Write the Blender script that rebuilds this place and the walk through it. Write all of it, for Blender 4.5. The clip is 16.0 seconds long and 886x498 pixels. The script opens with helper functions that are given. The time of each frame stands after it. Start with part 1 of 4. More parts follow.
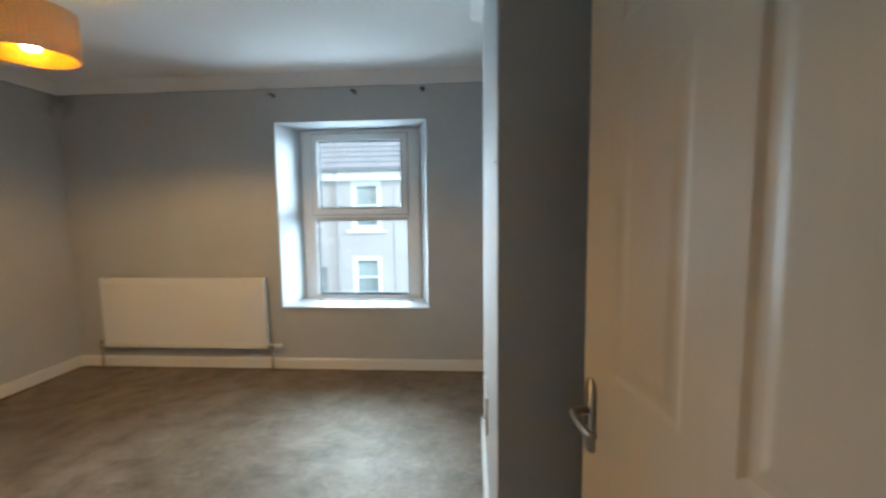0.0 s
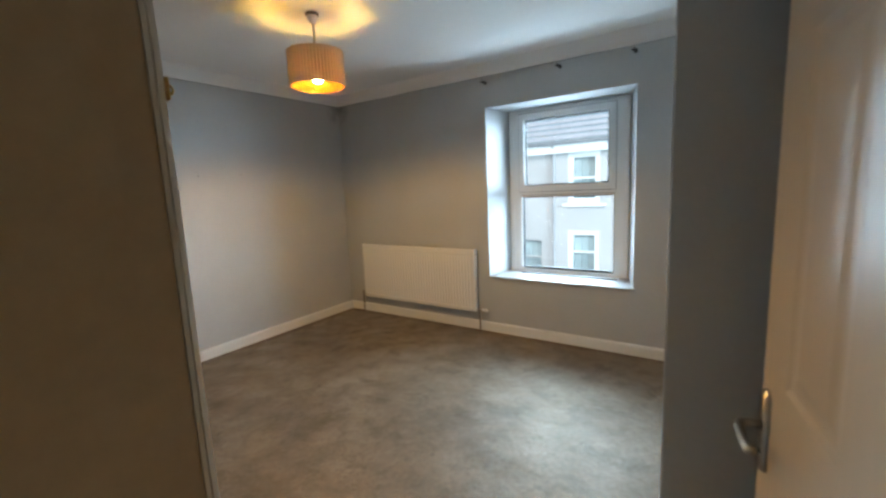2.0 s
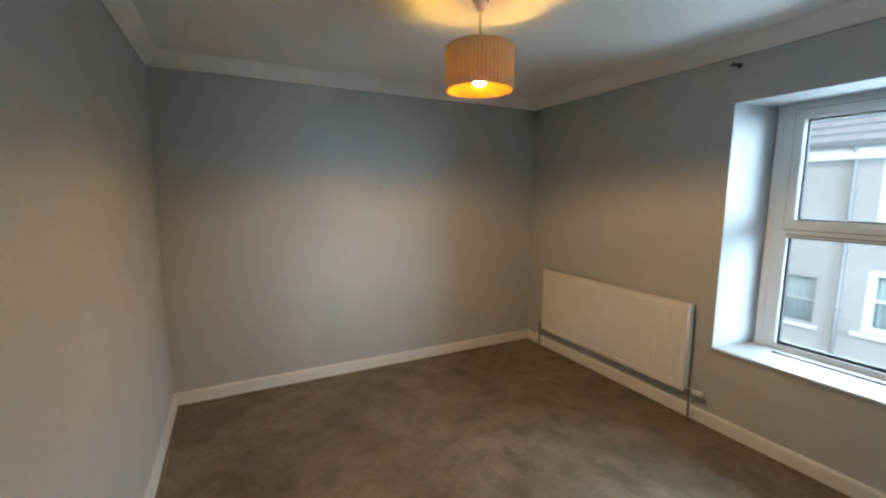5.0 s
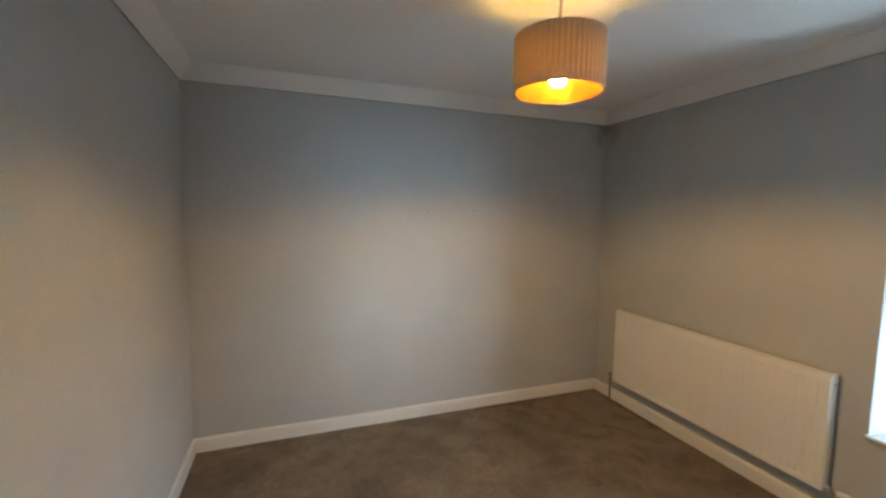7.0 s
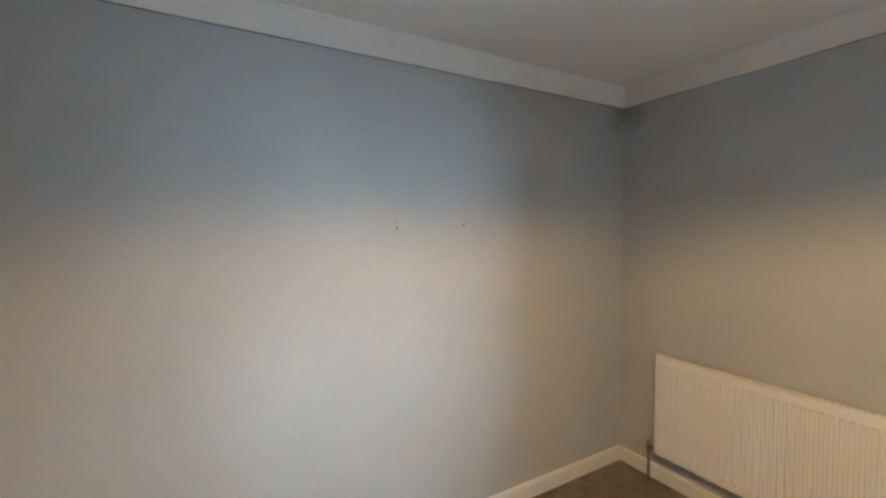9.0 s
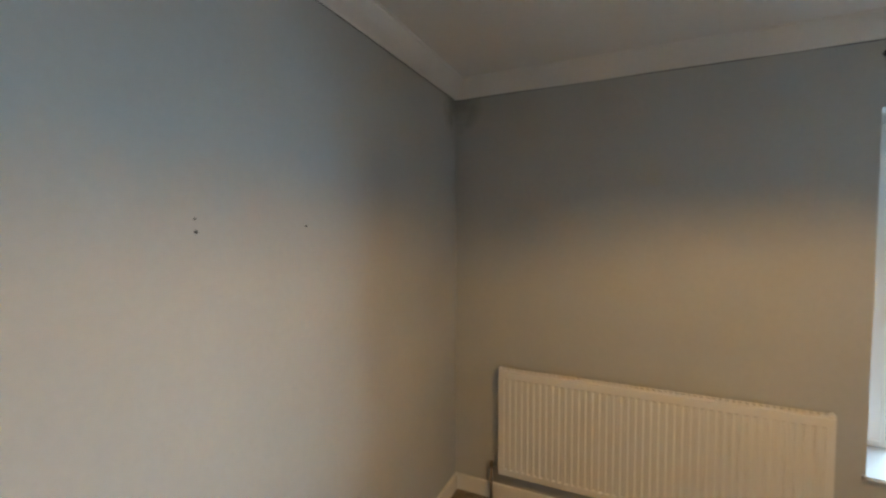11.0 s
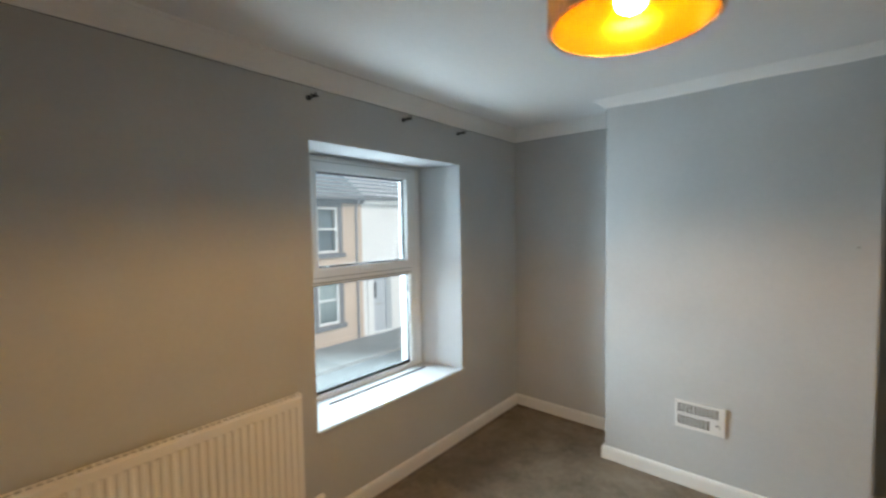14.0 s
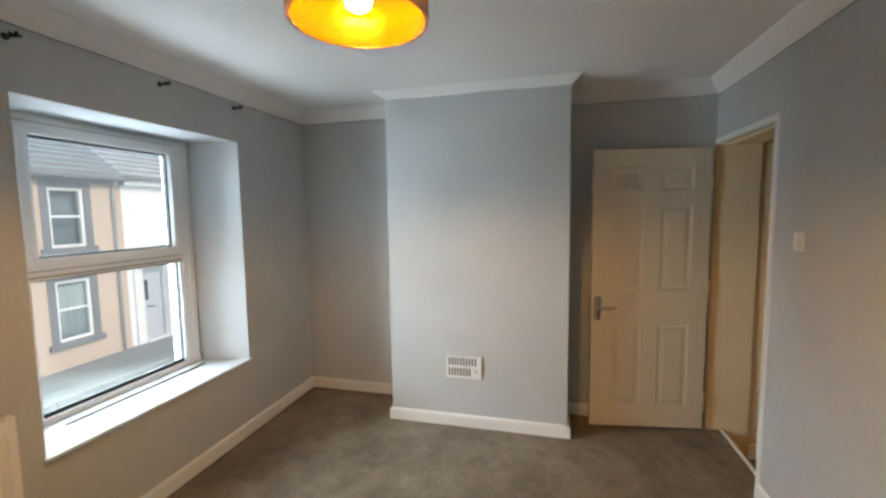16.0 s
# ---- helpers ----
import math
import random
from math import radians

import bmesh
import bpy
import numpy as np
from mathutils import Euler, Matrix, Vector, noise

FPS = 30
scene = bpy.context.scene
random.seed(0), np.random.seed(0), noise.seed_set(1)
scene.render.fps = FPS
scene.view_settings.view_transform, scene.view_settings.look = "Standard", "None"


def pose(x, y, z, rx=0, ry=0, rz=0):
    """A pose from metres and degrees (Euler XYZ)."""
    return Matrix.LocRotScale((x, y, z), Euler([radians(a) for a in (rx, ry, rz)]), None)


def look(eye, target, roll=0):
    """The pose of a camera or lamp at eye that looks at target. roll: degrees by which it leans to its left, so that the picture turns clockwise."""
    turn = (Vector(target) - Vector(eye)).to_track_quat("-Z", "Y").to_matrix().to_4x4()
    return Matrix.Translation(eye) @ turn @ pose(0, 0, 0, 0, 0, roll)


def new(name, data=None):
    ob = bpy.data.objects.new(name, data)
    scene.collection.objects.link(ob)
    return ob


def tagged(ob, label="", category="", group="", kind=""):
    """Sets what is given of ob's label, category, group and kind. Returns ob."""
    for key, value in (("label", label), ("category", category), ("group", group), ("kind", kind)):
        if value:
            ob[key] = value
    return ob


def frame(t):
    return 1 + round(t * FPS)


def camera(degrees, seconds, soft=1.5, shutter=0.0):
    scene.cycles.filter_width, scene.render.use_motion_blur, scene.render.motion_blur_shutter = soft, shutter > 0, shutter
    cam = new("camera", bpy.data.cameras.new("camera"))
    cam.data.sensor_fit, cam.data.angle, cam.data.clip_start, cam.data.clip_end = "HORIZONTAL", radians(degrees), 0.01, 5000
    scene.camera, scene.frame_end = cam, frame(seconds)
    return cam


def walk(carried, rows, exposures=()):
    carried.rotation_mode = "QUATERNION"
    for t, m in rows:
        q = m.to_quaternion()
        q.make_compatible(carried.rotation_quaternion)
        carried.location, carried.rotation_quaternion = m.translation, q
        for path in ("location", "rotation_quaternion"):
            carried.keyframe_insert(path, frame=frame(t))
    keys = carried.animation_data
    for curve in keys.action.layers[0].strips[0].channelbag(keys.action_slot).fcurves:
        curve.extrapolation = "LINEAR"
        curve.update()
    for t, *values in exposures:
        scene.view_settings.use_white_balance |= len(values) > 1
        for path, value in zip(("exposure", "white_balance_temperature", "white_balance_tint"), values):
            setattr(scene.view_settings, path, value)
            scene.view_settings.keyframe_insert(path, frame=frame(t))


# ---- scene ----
cam = camera(94.1, 16.0, soft=2.5, shutter=0.4)
PATH = [
    (0, (3.464, -3.344, 1.355), (3.327, -1.357, 1.165), -0.7),
    (0.5, (3.486, -3.299, 1.423), (2.905, -1.405, 1.151), -0.8),
    (1, (3.587, -3.345, 1.38), (2.748, -1.559, 1.054), -1.3),
    (1.5, (3.664, -3.42, 1.37), (2.698, -1.702, 1.033), -2.3),
    (2, (3.641, -3.397, 1.389), (2.533, -1.757, 1.098), -2.6),
    (2.5, (3.501, -3.213, 1.407), (2.227, -1.692, 1.151), -2.0),
    (3, (3.411, -2.998, 1.509), (1.983, -1.623, 1.244), -0.9),
    (3.5, (3.352, -2.953, 1.552), (1.78, -1.744, 1.291), -0.3),
    (4, (3.357, -2.84, 1.538), (1.698, -1.759, 1.259), -0.3),
    (4.5, (3.373, -2.777, 1.531), (1.65, -1.803, 1.246), -0.2),
    (7, (2.926, -2.567, 1.578), (1.057, -1.878, 1.403), 0.9),
    (7.5, (2.656, -2.550, 1.580), (0.765, -1.917, 1.407), 0.6),
    (8, (2.385, -2.488, 1.590), (0.500, -1.832, 1.437), 0.3),
    (10.5, (1.063, -2.291, 1.556), (-0.021, -0.612, 1.468), -0.2),
    (11, (0.963, -2.27, 1.583), (0.127, -0.456, 1.493), -0.1),
    (11.5, (0.874, -2.216, 1.579), (0.347, -0.288, 1.494), -0.8),
    (12, (0.789, -2.062, 1.586), (0.742, -0.064, 1.534), -1.3),
    (12.5, (0.776, -1.932, 1.62), (1.193, 0.022, 1.543), -1.2),
    (13, (0.742, -1.896, 1.605), (1.594, -0.088, 1.539), -1.1),
    (13.5, (0.697, -1.875, 1.64), (1.92, -0.295, 1.545), -1.0),
    (14, (0.691, -1.899, 1.623), (2.207, -0.599, 1.515), -0.9),
    (14.5, (0.676, -1.922, 1.611), (2.395, -0.908, 1.478), -0.9),
    (15, (0.673, -1.976, 1.603), (2.508, -1.197, 1.443), -0.8),
    (15.5, (0.665, -2.035, 1.585), (2.568, -1.443, 1.416), -0.9),
    (16, (0.662, -2.068, 1.578), (2.592, -1.576, 1.4), -0.8),
]
EXPOSURES = [(0.0, 0.3, 6150, 10), (1.5, 0.37, 6150, 10), (3.5, 0.14, 6150, 10), (4.5, 0.12, 6150, 10), (7.0, 0.29, 6200, 10), (7.5, 0.54, 6000, 10), (8.0, 0.72, 5800, 9), (10.5, 0.74, 6050, 10), (11.0, 0.22, 6200, 9), (12.0, 0.38, 5800, 8), (13.0, 0.28, 6450, 10), (13.5, 0.14, 6650, 11), (14.5, 0.16, 6650, 12), (16.0, 0.33, 6950, 15)]
walk(cam, [(t, look(eye, target, roll)) for t, eye, target, roll in PATH], EXPOSURES)

SKY, SUN, LAMP = 0.10, 1.3, 1500.0

# ---------------------------------------------------------------- light
world = bpy.data.worlds.new("world")
scene.world = world
world.use_nodes = True
_sky = world.node_tree.nodes.new("ShaderNodeTexSky")
_sky.sky_type = "NISHITA"
_sky.sun_disc = False
_sky.sun_elevation = radians(38)
_sky.sun_rotation = radians(180)
_sky.air_density, _sky.dust_density, _sky.ozone_density = 1.0, 3.0, 1.0
_bg = world.node_tree.nodes["Background"]
_bg.inputs["Strength"].default_value = SKY
world.node_tree.links.new(_sky.outputs[0], _bg.inputs["Color"])

sun_data = bpy.data.lights.new("sun", "SUN")
sun_data.energy, sun_data.angle, sun_data.color = SUN, radians(15), (0.93, 0.97, 1.0)
sun = new("sun", sun_data)
sun.matrix_world = look((0, -20, 16), (0, 0, 0))

# added fill lamps outside the window that brighten only the room: over the roofs, from both ends of the street, and up
# from the road
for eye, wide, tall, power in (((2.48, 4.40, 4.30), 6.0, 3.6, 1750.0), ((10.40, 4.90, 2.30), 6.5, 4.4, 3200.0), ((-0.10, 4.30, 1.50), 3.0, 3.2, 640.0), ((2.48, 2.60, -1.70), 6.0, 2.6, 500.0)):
    day_data = bpy.data.lights.new("room_fill_lamp", "AREA")
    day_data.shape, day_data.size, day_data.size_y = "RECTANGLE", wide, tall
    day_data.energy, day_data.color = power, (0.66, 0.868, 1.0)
    new("room_fill_lamp", day_data).matrix_world = look(eye, (2.48, 0.35, 1.25))


# ---------------------------------------------------------------- materials
def nodes_of(name):
    m = bpy.data.materials.new(name)
    m.use_nodes = True
    return m, m.node_tree.nodes, m.node_tree.links


def noise_at(n, l, scale, detail=4.0, rough=0.55, stretch=(1, 1, 1)):
    tc = n.new("ShaderNodeTexCoord")
    mp = n.new("ShaderNodeMapping")
    mp.inputs["Scale"].default_value = stretch
    tx = n.new("ShaderNodeTexNoise")
    tx.inputs["Scale"].default_value = scale
    tx.inputs["Detail"].default_value = detail
    tx.inputs["Roughness"].default_value = rough
    l.new(tc.outputs["Object"], mp.inputs["Vector"])
    l.new(mp.outputs[0], tx.inputs["Vector"])
    return tx.outputs["Fac"]


def ramp(n, l, fac, a, b, lo=0.3, hi=0.7):
    r = n.new("ShaderNodeValToRGB")
    r.color_ramp.elements[0].position, r.color_ramp.elements[1].position = lo, hi
    r.color_ramp.elements[0].color, r.color_ramp.elements[1].color = (*a, 1), (*b, 1)
    l.new(fac, r.inputs[0])
    return r.outputs[0]


def mixed(n, l, fac, a, b, mode="MIX"):
    m = n.new("ShaderNodeMix")
    m.data_type, m.blend_type = "RGBA", mode
    if isinstance(fac, float):
        m.inputs[0].default_value = fac
    else:
        l.new(fac, m.inputs[0])
    for v, k in ((a, 6), (b, 7)):
        if isinstance(v, tuple):
            m.inputs[k].default_value = (*v, 1)
        else:
            l.new(v, m.inputs[k])
    return m.outputs[2]


def surface(name, rgb, rough=0.6, vary=0.06, coarse=1.3, fine=60.0, bump=0.1, bump_scale=90.0,
            metal=0.0, spec=0.5, depth=0.002, stretch=(1, 1, 1)):
    """A painted or plain surface: broad tone drift, fine grain and shallow relief."""
    m, n, l = nodes_of(name)
    p = n["Principled BSDF"]
    dark = tuple(c * (1 - vary) for c in rgb)
    light = tuple(min(1.0, c * (1 + vary)) for c in rgb)
    broad = ramp(n, l, noise_at(n, l, coarse, 3.0, 0.5, stretch), dark, light)
    grain = ramp(n, l, noise_at(n, l, fine, 5.0, 0.6, stretch), (1 - vary,) * 3, (1.0, 1.0, 1.0))
    l.new(mixed(n, l, 1.0, broad, grain, "MULTIPLY"), p.inputs["Base Color"])
    rr = n.new("ShaderNodeMapRange")
    rr.inputs["To Min"].default_value, rr.inputs["To Max"].default_value = rough * 0.88, min(1.0, rough * 1.1)
    l.new(noise_at(n, l, coarse * 6, 4.0), rr.inputs["Value"])
    l.new(rr.outputs[0], p.inputs["Roughness"])
    p.inputs["Metallic"].default_value = metal
    p.inputs["Specular IOR Level"].default_value = spec
    if bump:
        b = n.new("ShaderNodeBump")
        b.inputs["Strength"].default_value, b.inputs["Distance"].default_value = bump, depth
        l.new(noise_at(n, l, bump_scale, 6.0, 0.6, stretch), b.inputs["Height"])
        l.new(b.outputs[0], p.inputs["Normal"])
    return m


def carpet_material():
    m, n, l = nodes_of("carpet_pile")
    p = n["Principled BSDF"]
    base = ramp(n, l, noise_at(n, l, 4.6, 8.0, 0.72), (0.146, 0.114, 0.080), (0.262, 0.210, 0.155), 0.34, 0.64)
    scuff = ramp(n, l, noise_at(n, l, 7.0, 6.0, 0.65), (0.68, 0.66, 0.63), (1.0, 1.0, 1.0), 0.38, 0.50)
    tuft = ramp(n, l, noise_at(n, l, 260.0, 3.0, 0.7), (0.62, 0.62, 0.62), (1.0, 1.0, 1.0), 0.3, 0.65)
    clump = ramp(n, l, noise_at(n, l, 38.0, 5.0, 0.7), (0.72, 0.72, 0.72), (1.0, 1.0, 1.0), 0.36, 0.6)
    spots = ramp(n, l, noise_at(n, l, 13.0, 2.0, 0.4), (0.55, 0.52, 0.5), (1.0, 1.0, 1.0), 0.25, 0.31)
    c = mixed(n, l, 1.0, base, scuff, "MULTIPLY")
    patch = ramp(n, l, noise_at(n, l, 1.7, 5.0, 0.62), (0.74, 0.72, 0.69), (1.16, 1.17, 1.18), 0.40, 0.58)
    c = mixed(n, l, 1.0, c, patch, "MULTIPLY")
    c = mixed(n, l, 1.0, c, tuft, "MULTIPLY")
    c = mixed(n, l, 1.0, c, spots, "MULTIPLY")
    speck = ramp(n, l, noise_at(n, l, 62.0, 3.0, 0.5), (0.62, 0.60, 0.58), (1.0, 1.0, 1.0), 0.30, 0.37)
    lint = ramp(n, l, noise_at(n, l, 85.0, 3.0, 0.55), (1.0, 1.0, 1.0), (1.45, 1.42, 1.38), 0.66, 0.72)
    c = mixed(n, l, 1.0, mixed(n, l, 1.0, c, speck, "MULTIPLY"), lint, "MULTIPLY")
    l.new(mixed(n, l, 1.0, c, clump, "MULTIPLY"), p.inputs["Base Color"])
    worn = n.new("ShaderNodeMapRange")
    worn.inputs["From Min"].default_value, worn.inputs["From Max"].default_value = 0.35, 0.65
    worn.inputs["To Min"].default_value, worn.inputs["To Max"].default_value = 0.30, 0.54
    l.new(noise_at(n, l, 5.0, 6.0, 0.65), worn.inputs["Value"])
    l.new(worn.outputs[0], p.inputs["Roughness"])
    p.inputs["Specular IOR Level"].default_value = 1.0
    p.inputs["Specular Tint"].default_value = (1.0, 0.80, 0.60, 1)
    p.inputs["Sheen Weight"].default_value = 0.12
    p.inputs["Sheen Tint"].default_value = (0.8, 0.66, 0.52, 1)
    p.inputs["Sheen Roughness"].default_value = 0.5
    b = n.new("ShaderNodeBump")
    b.inputs["Strength"].default_value, b.inputs["Distance"].default_value = 0.6, 0.004
    l.new(noise_at(n, l, 210.0, 4.0, 0.7), b.inputs["Height"])
    b2 = n.new("ShaderNodeBump")
    b2.inputs["Strength"].default_value, b2.inputs["Distance"].default_value = 0.5, 0.011
    l.new(noise_at(n, l, 16.0, 4.0, 0.6), b2.inputs["Height"])
    l.new(b.outputs[0], b2.inputs["Normal"])
    l.new(b2.outputs[0], p.inputs["Normal"])
    return m


def glass_material():
    """Thin pane: clear with a faint mirror gloss and an added veil of haze."""
    m, n, l = nodes_of("window_glass")
    n.remove(n["Principled BSDF"])
    clear = n.new("ShaderNodeBsdfTransparent")
    clear.inputs[0].default_value = (0.95, 0.975, 0.97, 1)
    gloss = n.new("ShaderNodeBsdfGlossy")
    gloss.inputs["Roughness"].default_value = 0.01
    fres = n.new("ShaderNodeFresnel")
    fres.inputs["IOR"].default_value = 1.35
    mix = n.new("ShaderNodeMixShader")
    l.new(fres.outputs[0], mix.inputs[0])
    l.new(clear.outputs[0], mix.inputs[1])
    l.new(gloss.outputs[0], mix.inputs[2])
    # Bluish translucent veil added to haze the view through the pane
    veil = n.new("ShaderNodeBsdfTranslucent")
    veil.inputs[0].default_value = (0.88, 0.94, 1.0, 1)
    film = n.new("ShaderNodeMapRange")
    film.inputs["To Min"].default_value, film.inputs["To Max"].default_value = 0.004, 0.008
    l.new(noise_at(n, l, 3.0, 5.0), film.inputs["Value"])
    veiled = n.new("ShaderNodeMixShader")
    l.new(film.outputs[0], veiled.inputs[0])
    l.new(mix.outputs[0], veiled.inputs[1])
    l.new(veil.outputs[0], veiled.inputs[2])
    l.new(veiled.outputs[0], n["Material Output"].inputs["Surface"])
    return m


def fabric_material():
    """Pleated shade cloth that lets some of the bulb's light through."""
    m, n, l = nodes_of("shade_cloth")
    p = n["Principled BSDF"]
    weave = ramp(n, l, noise_at(n, l, 420.0, 2.0, 0.6), (0.54, 0.41, 0.31), (0.68, 0.54, 0.42))
    l.new(weave, p.inputs["Base Color"])
    p.inputs["Roughness"].default_value = 0.85
    tr = n.new("ShaderNodeBsdfTranslucent")
    tr.inputs[0].default_value = (1.0, 0.86, 0.70, 1)
    mix = n.new("ShaderNodeMixShader")
    mix.inputs[0].default_value = 0.46
    l.new(p.outputs[0], mix.inputs[1])
    l.new(tr.outputs[0], mix.inputs[2])
    l.new(mix.outputs[0], n["Material Output"].inputs["Surface"])
    return m


def glow_material(name, rgb, strength):
    m, n, l = nodes_of(name)
    p = n["Principled BSDF"]
    p.inputs["Base Color"].default_value = (1, 0.9, 0.7, 1)
    p.inputs["Emission Color"].default_value = (*rgb, 1)
    p.inputs["Emission Strength"].default_value = strength
    return m


def darken_corner(m, corner, reach):
    """Grey marks that darken the paint unevenly from one upper corner of the room."""
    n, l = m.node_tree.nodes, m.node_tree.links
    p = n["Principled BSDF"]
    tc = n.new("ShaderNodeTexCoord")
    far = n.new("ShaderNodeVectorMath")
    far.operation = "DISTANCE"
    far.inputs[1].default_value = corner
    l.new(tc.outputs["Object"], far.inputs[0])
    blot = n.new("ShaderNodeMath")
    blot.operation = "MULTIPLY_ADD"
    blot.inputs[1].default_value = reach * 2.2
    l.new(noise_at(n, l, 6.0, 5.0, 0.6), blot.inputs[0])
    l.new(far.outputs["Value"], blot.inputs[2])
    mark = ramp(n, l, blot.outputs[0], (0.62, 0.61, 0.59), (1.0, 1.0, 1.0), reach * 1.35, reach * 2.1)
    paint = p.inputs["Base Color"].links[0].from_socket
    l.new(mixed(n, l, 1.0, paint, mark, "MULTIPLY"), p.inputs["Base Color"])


WALL = surface("grey_emulsion", (0.503, 0.512, 0.510), 0.72, 0.045, 2.1, 38, 0.22, 120)
darken_corner(WALL, (0.0, 0.0, 2.34), 0.17)
CEIL = surface("white_ceiling_emulsion", (0.87, 0.87, 0.86), 0.85, 0.03, 0.8, 40, 0.15, 110)
COVE = surface("white_coving_paint", (0.88, 0.87, 0.85), 0.7, 0.04, 1.5, 50, 0.10, 60)
# Reveal white darkened in colour to offset the strong window lamps
REVEAL = surface("dimmed_reveal_white", (0.56, 0.575, 0.585), 0.6, 0.03, 1.2, 50, 0.15, 60)
GLOSS = surface("white_gloss_paint", (0.80, 0.79, 0.76), 0.35, 0.03, 2.0, 50, 0.06, 40)
# Darker copy of the white gloss, toned down where the lamps overlight the board
SILLPAINT = surface("dimmed_sill_gloss", (0.50, 0.515, 0.525), 0.4, 0.03, 2.0, 50, 0.06, 40)
# White gloss with the lamp's warmth and some dimness put into its colour
DOORPAINT = surface("lamp_warmed_door_gloss", (0.72, 0.63, 0.50), 0.38, 0.03, 2.0, 60, 0.10, 70, stretch=(1, 1, 0.15))
CREAM = surface("cream_eggshell_paint", (0.82, 0.65, 0.42), 0.5, 0.06, 1.5, 40, 0.15, 40)
# Cream darkened to carry the unlit landing's shade on latch jamb and stop
JAMB = surface("shaded_jamb_cream", (0.46, 0.35, 0.22), 0.42, 0.10, 2.5, 30, 0.3, 18, depth=0.003)
UPVC = surface("white_upvc", (0.78, 0.79, 0.79), 0.3, 0.015, 3.0, 80, 0.02, 80)
RADW = surface("white_radiator_enamel", (0.81, 0.80, 0.77), 0.38, 0.02, 2.0, 80, 0.03, 70)
GASKET = surface("black_gasket", (0.03, 0.03, 0.032), 0.6, 0.1, 8, 80, 0)
DARKMETAL = surface("dark_bracket_metal", (0.045, 0.042, 0.042), 0.45, 0.2, 20, 120, 0.1, 200, metal=0.7)
BRASS = surface("worn_brass", (0.62, 0.42, 0.16), 0.3, 0.08, 20, 120, 0.05, 150, metal=1.0)
PIPE = surface("dull_pipe_paint", (0.22, 0.18, 0.15), 0.45, 0.15, 10, 80, 0.1, 80, metal=0.4)
CHROME = surface("satin_nickel", (0.48, 0.46, 0.43), 0.32, 0.06, 30, 120, 0.05, 200, metal=1.0)
PLASTIC = surface("white_plastic", (0.76, 0.75, 0.72), 0.4, 0.02, 5, 80, 0.02, 80)
HOLE = surface("dark_void", (0.02, 0.018, 0.016), 0.9, 0.1, 8, 60, 0)
SLOT = surface("vent_backing", (0.07, 0.055, 0.045), 0.9, 0.2, 12, 60, 0)
GOLD = surface("gold_foil_lining", (0.44, 0.19, 0.004), 0.26, 0.0, 0.3, 200, 0, metal=0.8)
_t = GOLD.node_tree
_tan = _t.nodes.new("ShaderNodeTangent")
_tan.direction_type, _tan.axis = "RADIAL", "Z"
_t.links.new(_tan.outputs[0], _t.nodes["Principled BSDF"].inputs["Tangent"])
_t.nodes["Principled BSDF"].inputs["Anisotropic"].default_value = 0.85
_t.nodes["Principled BSDF"].inputs["Anisotropic Rotation"].default_value = 0.25
_tr = _t.nodes.new("ShaderNodeBsdfTranslucent")
_tr.inputs[0].default_value = (1.0, 0.95, 0.85, 1)
_mx = _t.nodes.new("ShaderNodeMixShader")
_mx.inputs[0].default_value = 0.32
_t.links.new(_t.nodes["Principled BSDF"].outputs[0], _mx.inputs[1])
_t.links.new(_tr.outputs[0], _mx.inputs[2])
_t.links.new(_mx.outputs[0], _t.nodes["Material Output"].inputs["Surface"])
CARPET = carpet_material()
GLASS = glass_material()
CLOTH = fabric_material()
BULB = glow_material("bulb_glow", (1.0, 0.57, 0.19), LAMP)
BULBGLASS = glow_material("bulb_glass_glow", (1.0, 0.54, 0.0), 135.0)
CORD = surface("pale_flex", (0.75, 0.70, 0.60), 0.5, 0.03, 8, 80, 0)

PEBBLE = surface("grey_pebbledash", (0.48, 0.465, 0.455), 0.95, 0.08, 0.7, 30, 0.5, 45, depth=0.01)
PEACH = surface("peach_render", (0.57, 0.44, 0.34), 0.9, 0.07, 0.6, 20, 0.3, 30, depth=0.006)
WHITERENDER = surface("white_render", (0.80, 0.80, 0.79), 0.9, 0.05, 0.5, 20, 0.3, 30, depth=0.006)
TRIMGREY = surface("grey_painted_surround", (0.17, 0.168, 0.175), 0.7, 0.08, 2, 30, 0.2, 30)
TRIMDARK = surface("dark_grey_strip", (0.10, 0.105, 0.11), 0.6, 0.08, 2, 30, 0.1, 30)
WHITEWOOD = surface("white_window_paint", (0.78, 0.79, 0.79), 0.4, 0.03, 2, 40, 0.05, 40)
SLATE = surface("pale_roof_tile", (0.66, 0.67, 0.70), 0.35, 0.10, 1.5, 14, 0.3, 20, depth=0.006)
DARKSLATE = surface("dark_roof_slate", (0.34, 0.35, 0.375), 0.4, 0.15, 1.5, 14, 0.3, 20, depth=0.006)
# Dark colour for the tile fronts, painting the shadow gaps between courses
TILEEDGE = surface("tile_edge_shadow", (0.16, 0.16, 0.17), 0.7, 0.12, 2, 20, 0)
GUTTER = surface("grey_gutter", (0.20, 0.20, 0.21), 0.5, 0.08, 4, 40, 0.05, 40)
DOWNPIPE = surface("grey_downpipe", (0.40, 0.39, 0.39), 0.5, 0.08, 4, 40, 0.05, 40)
DOORGREEN = surface("grey_green_door_paint", (0.14, 0.155, 0.155), 0.5, 0.12, 2.5, 40, 0.1, 50)
PALEDOOR = surface("pale_door_paint", (0.50, 0.53, 0.57), 0.4, 0.04, 2, 40, 0.05, 40)
CURTAIN = surface("net_curtain", (0.40, 0.45, 0.46), 0.95, 0.08, 3, 40, 0.2, 60)
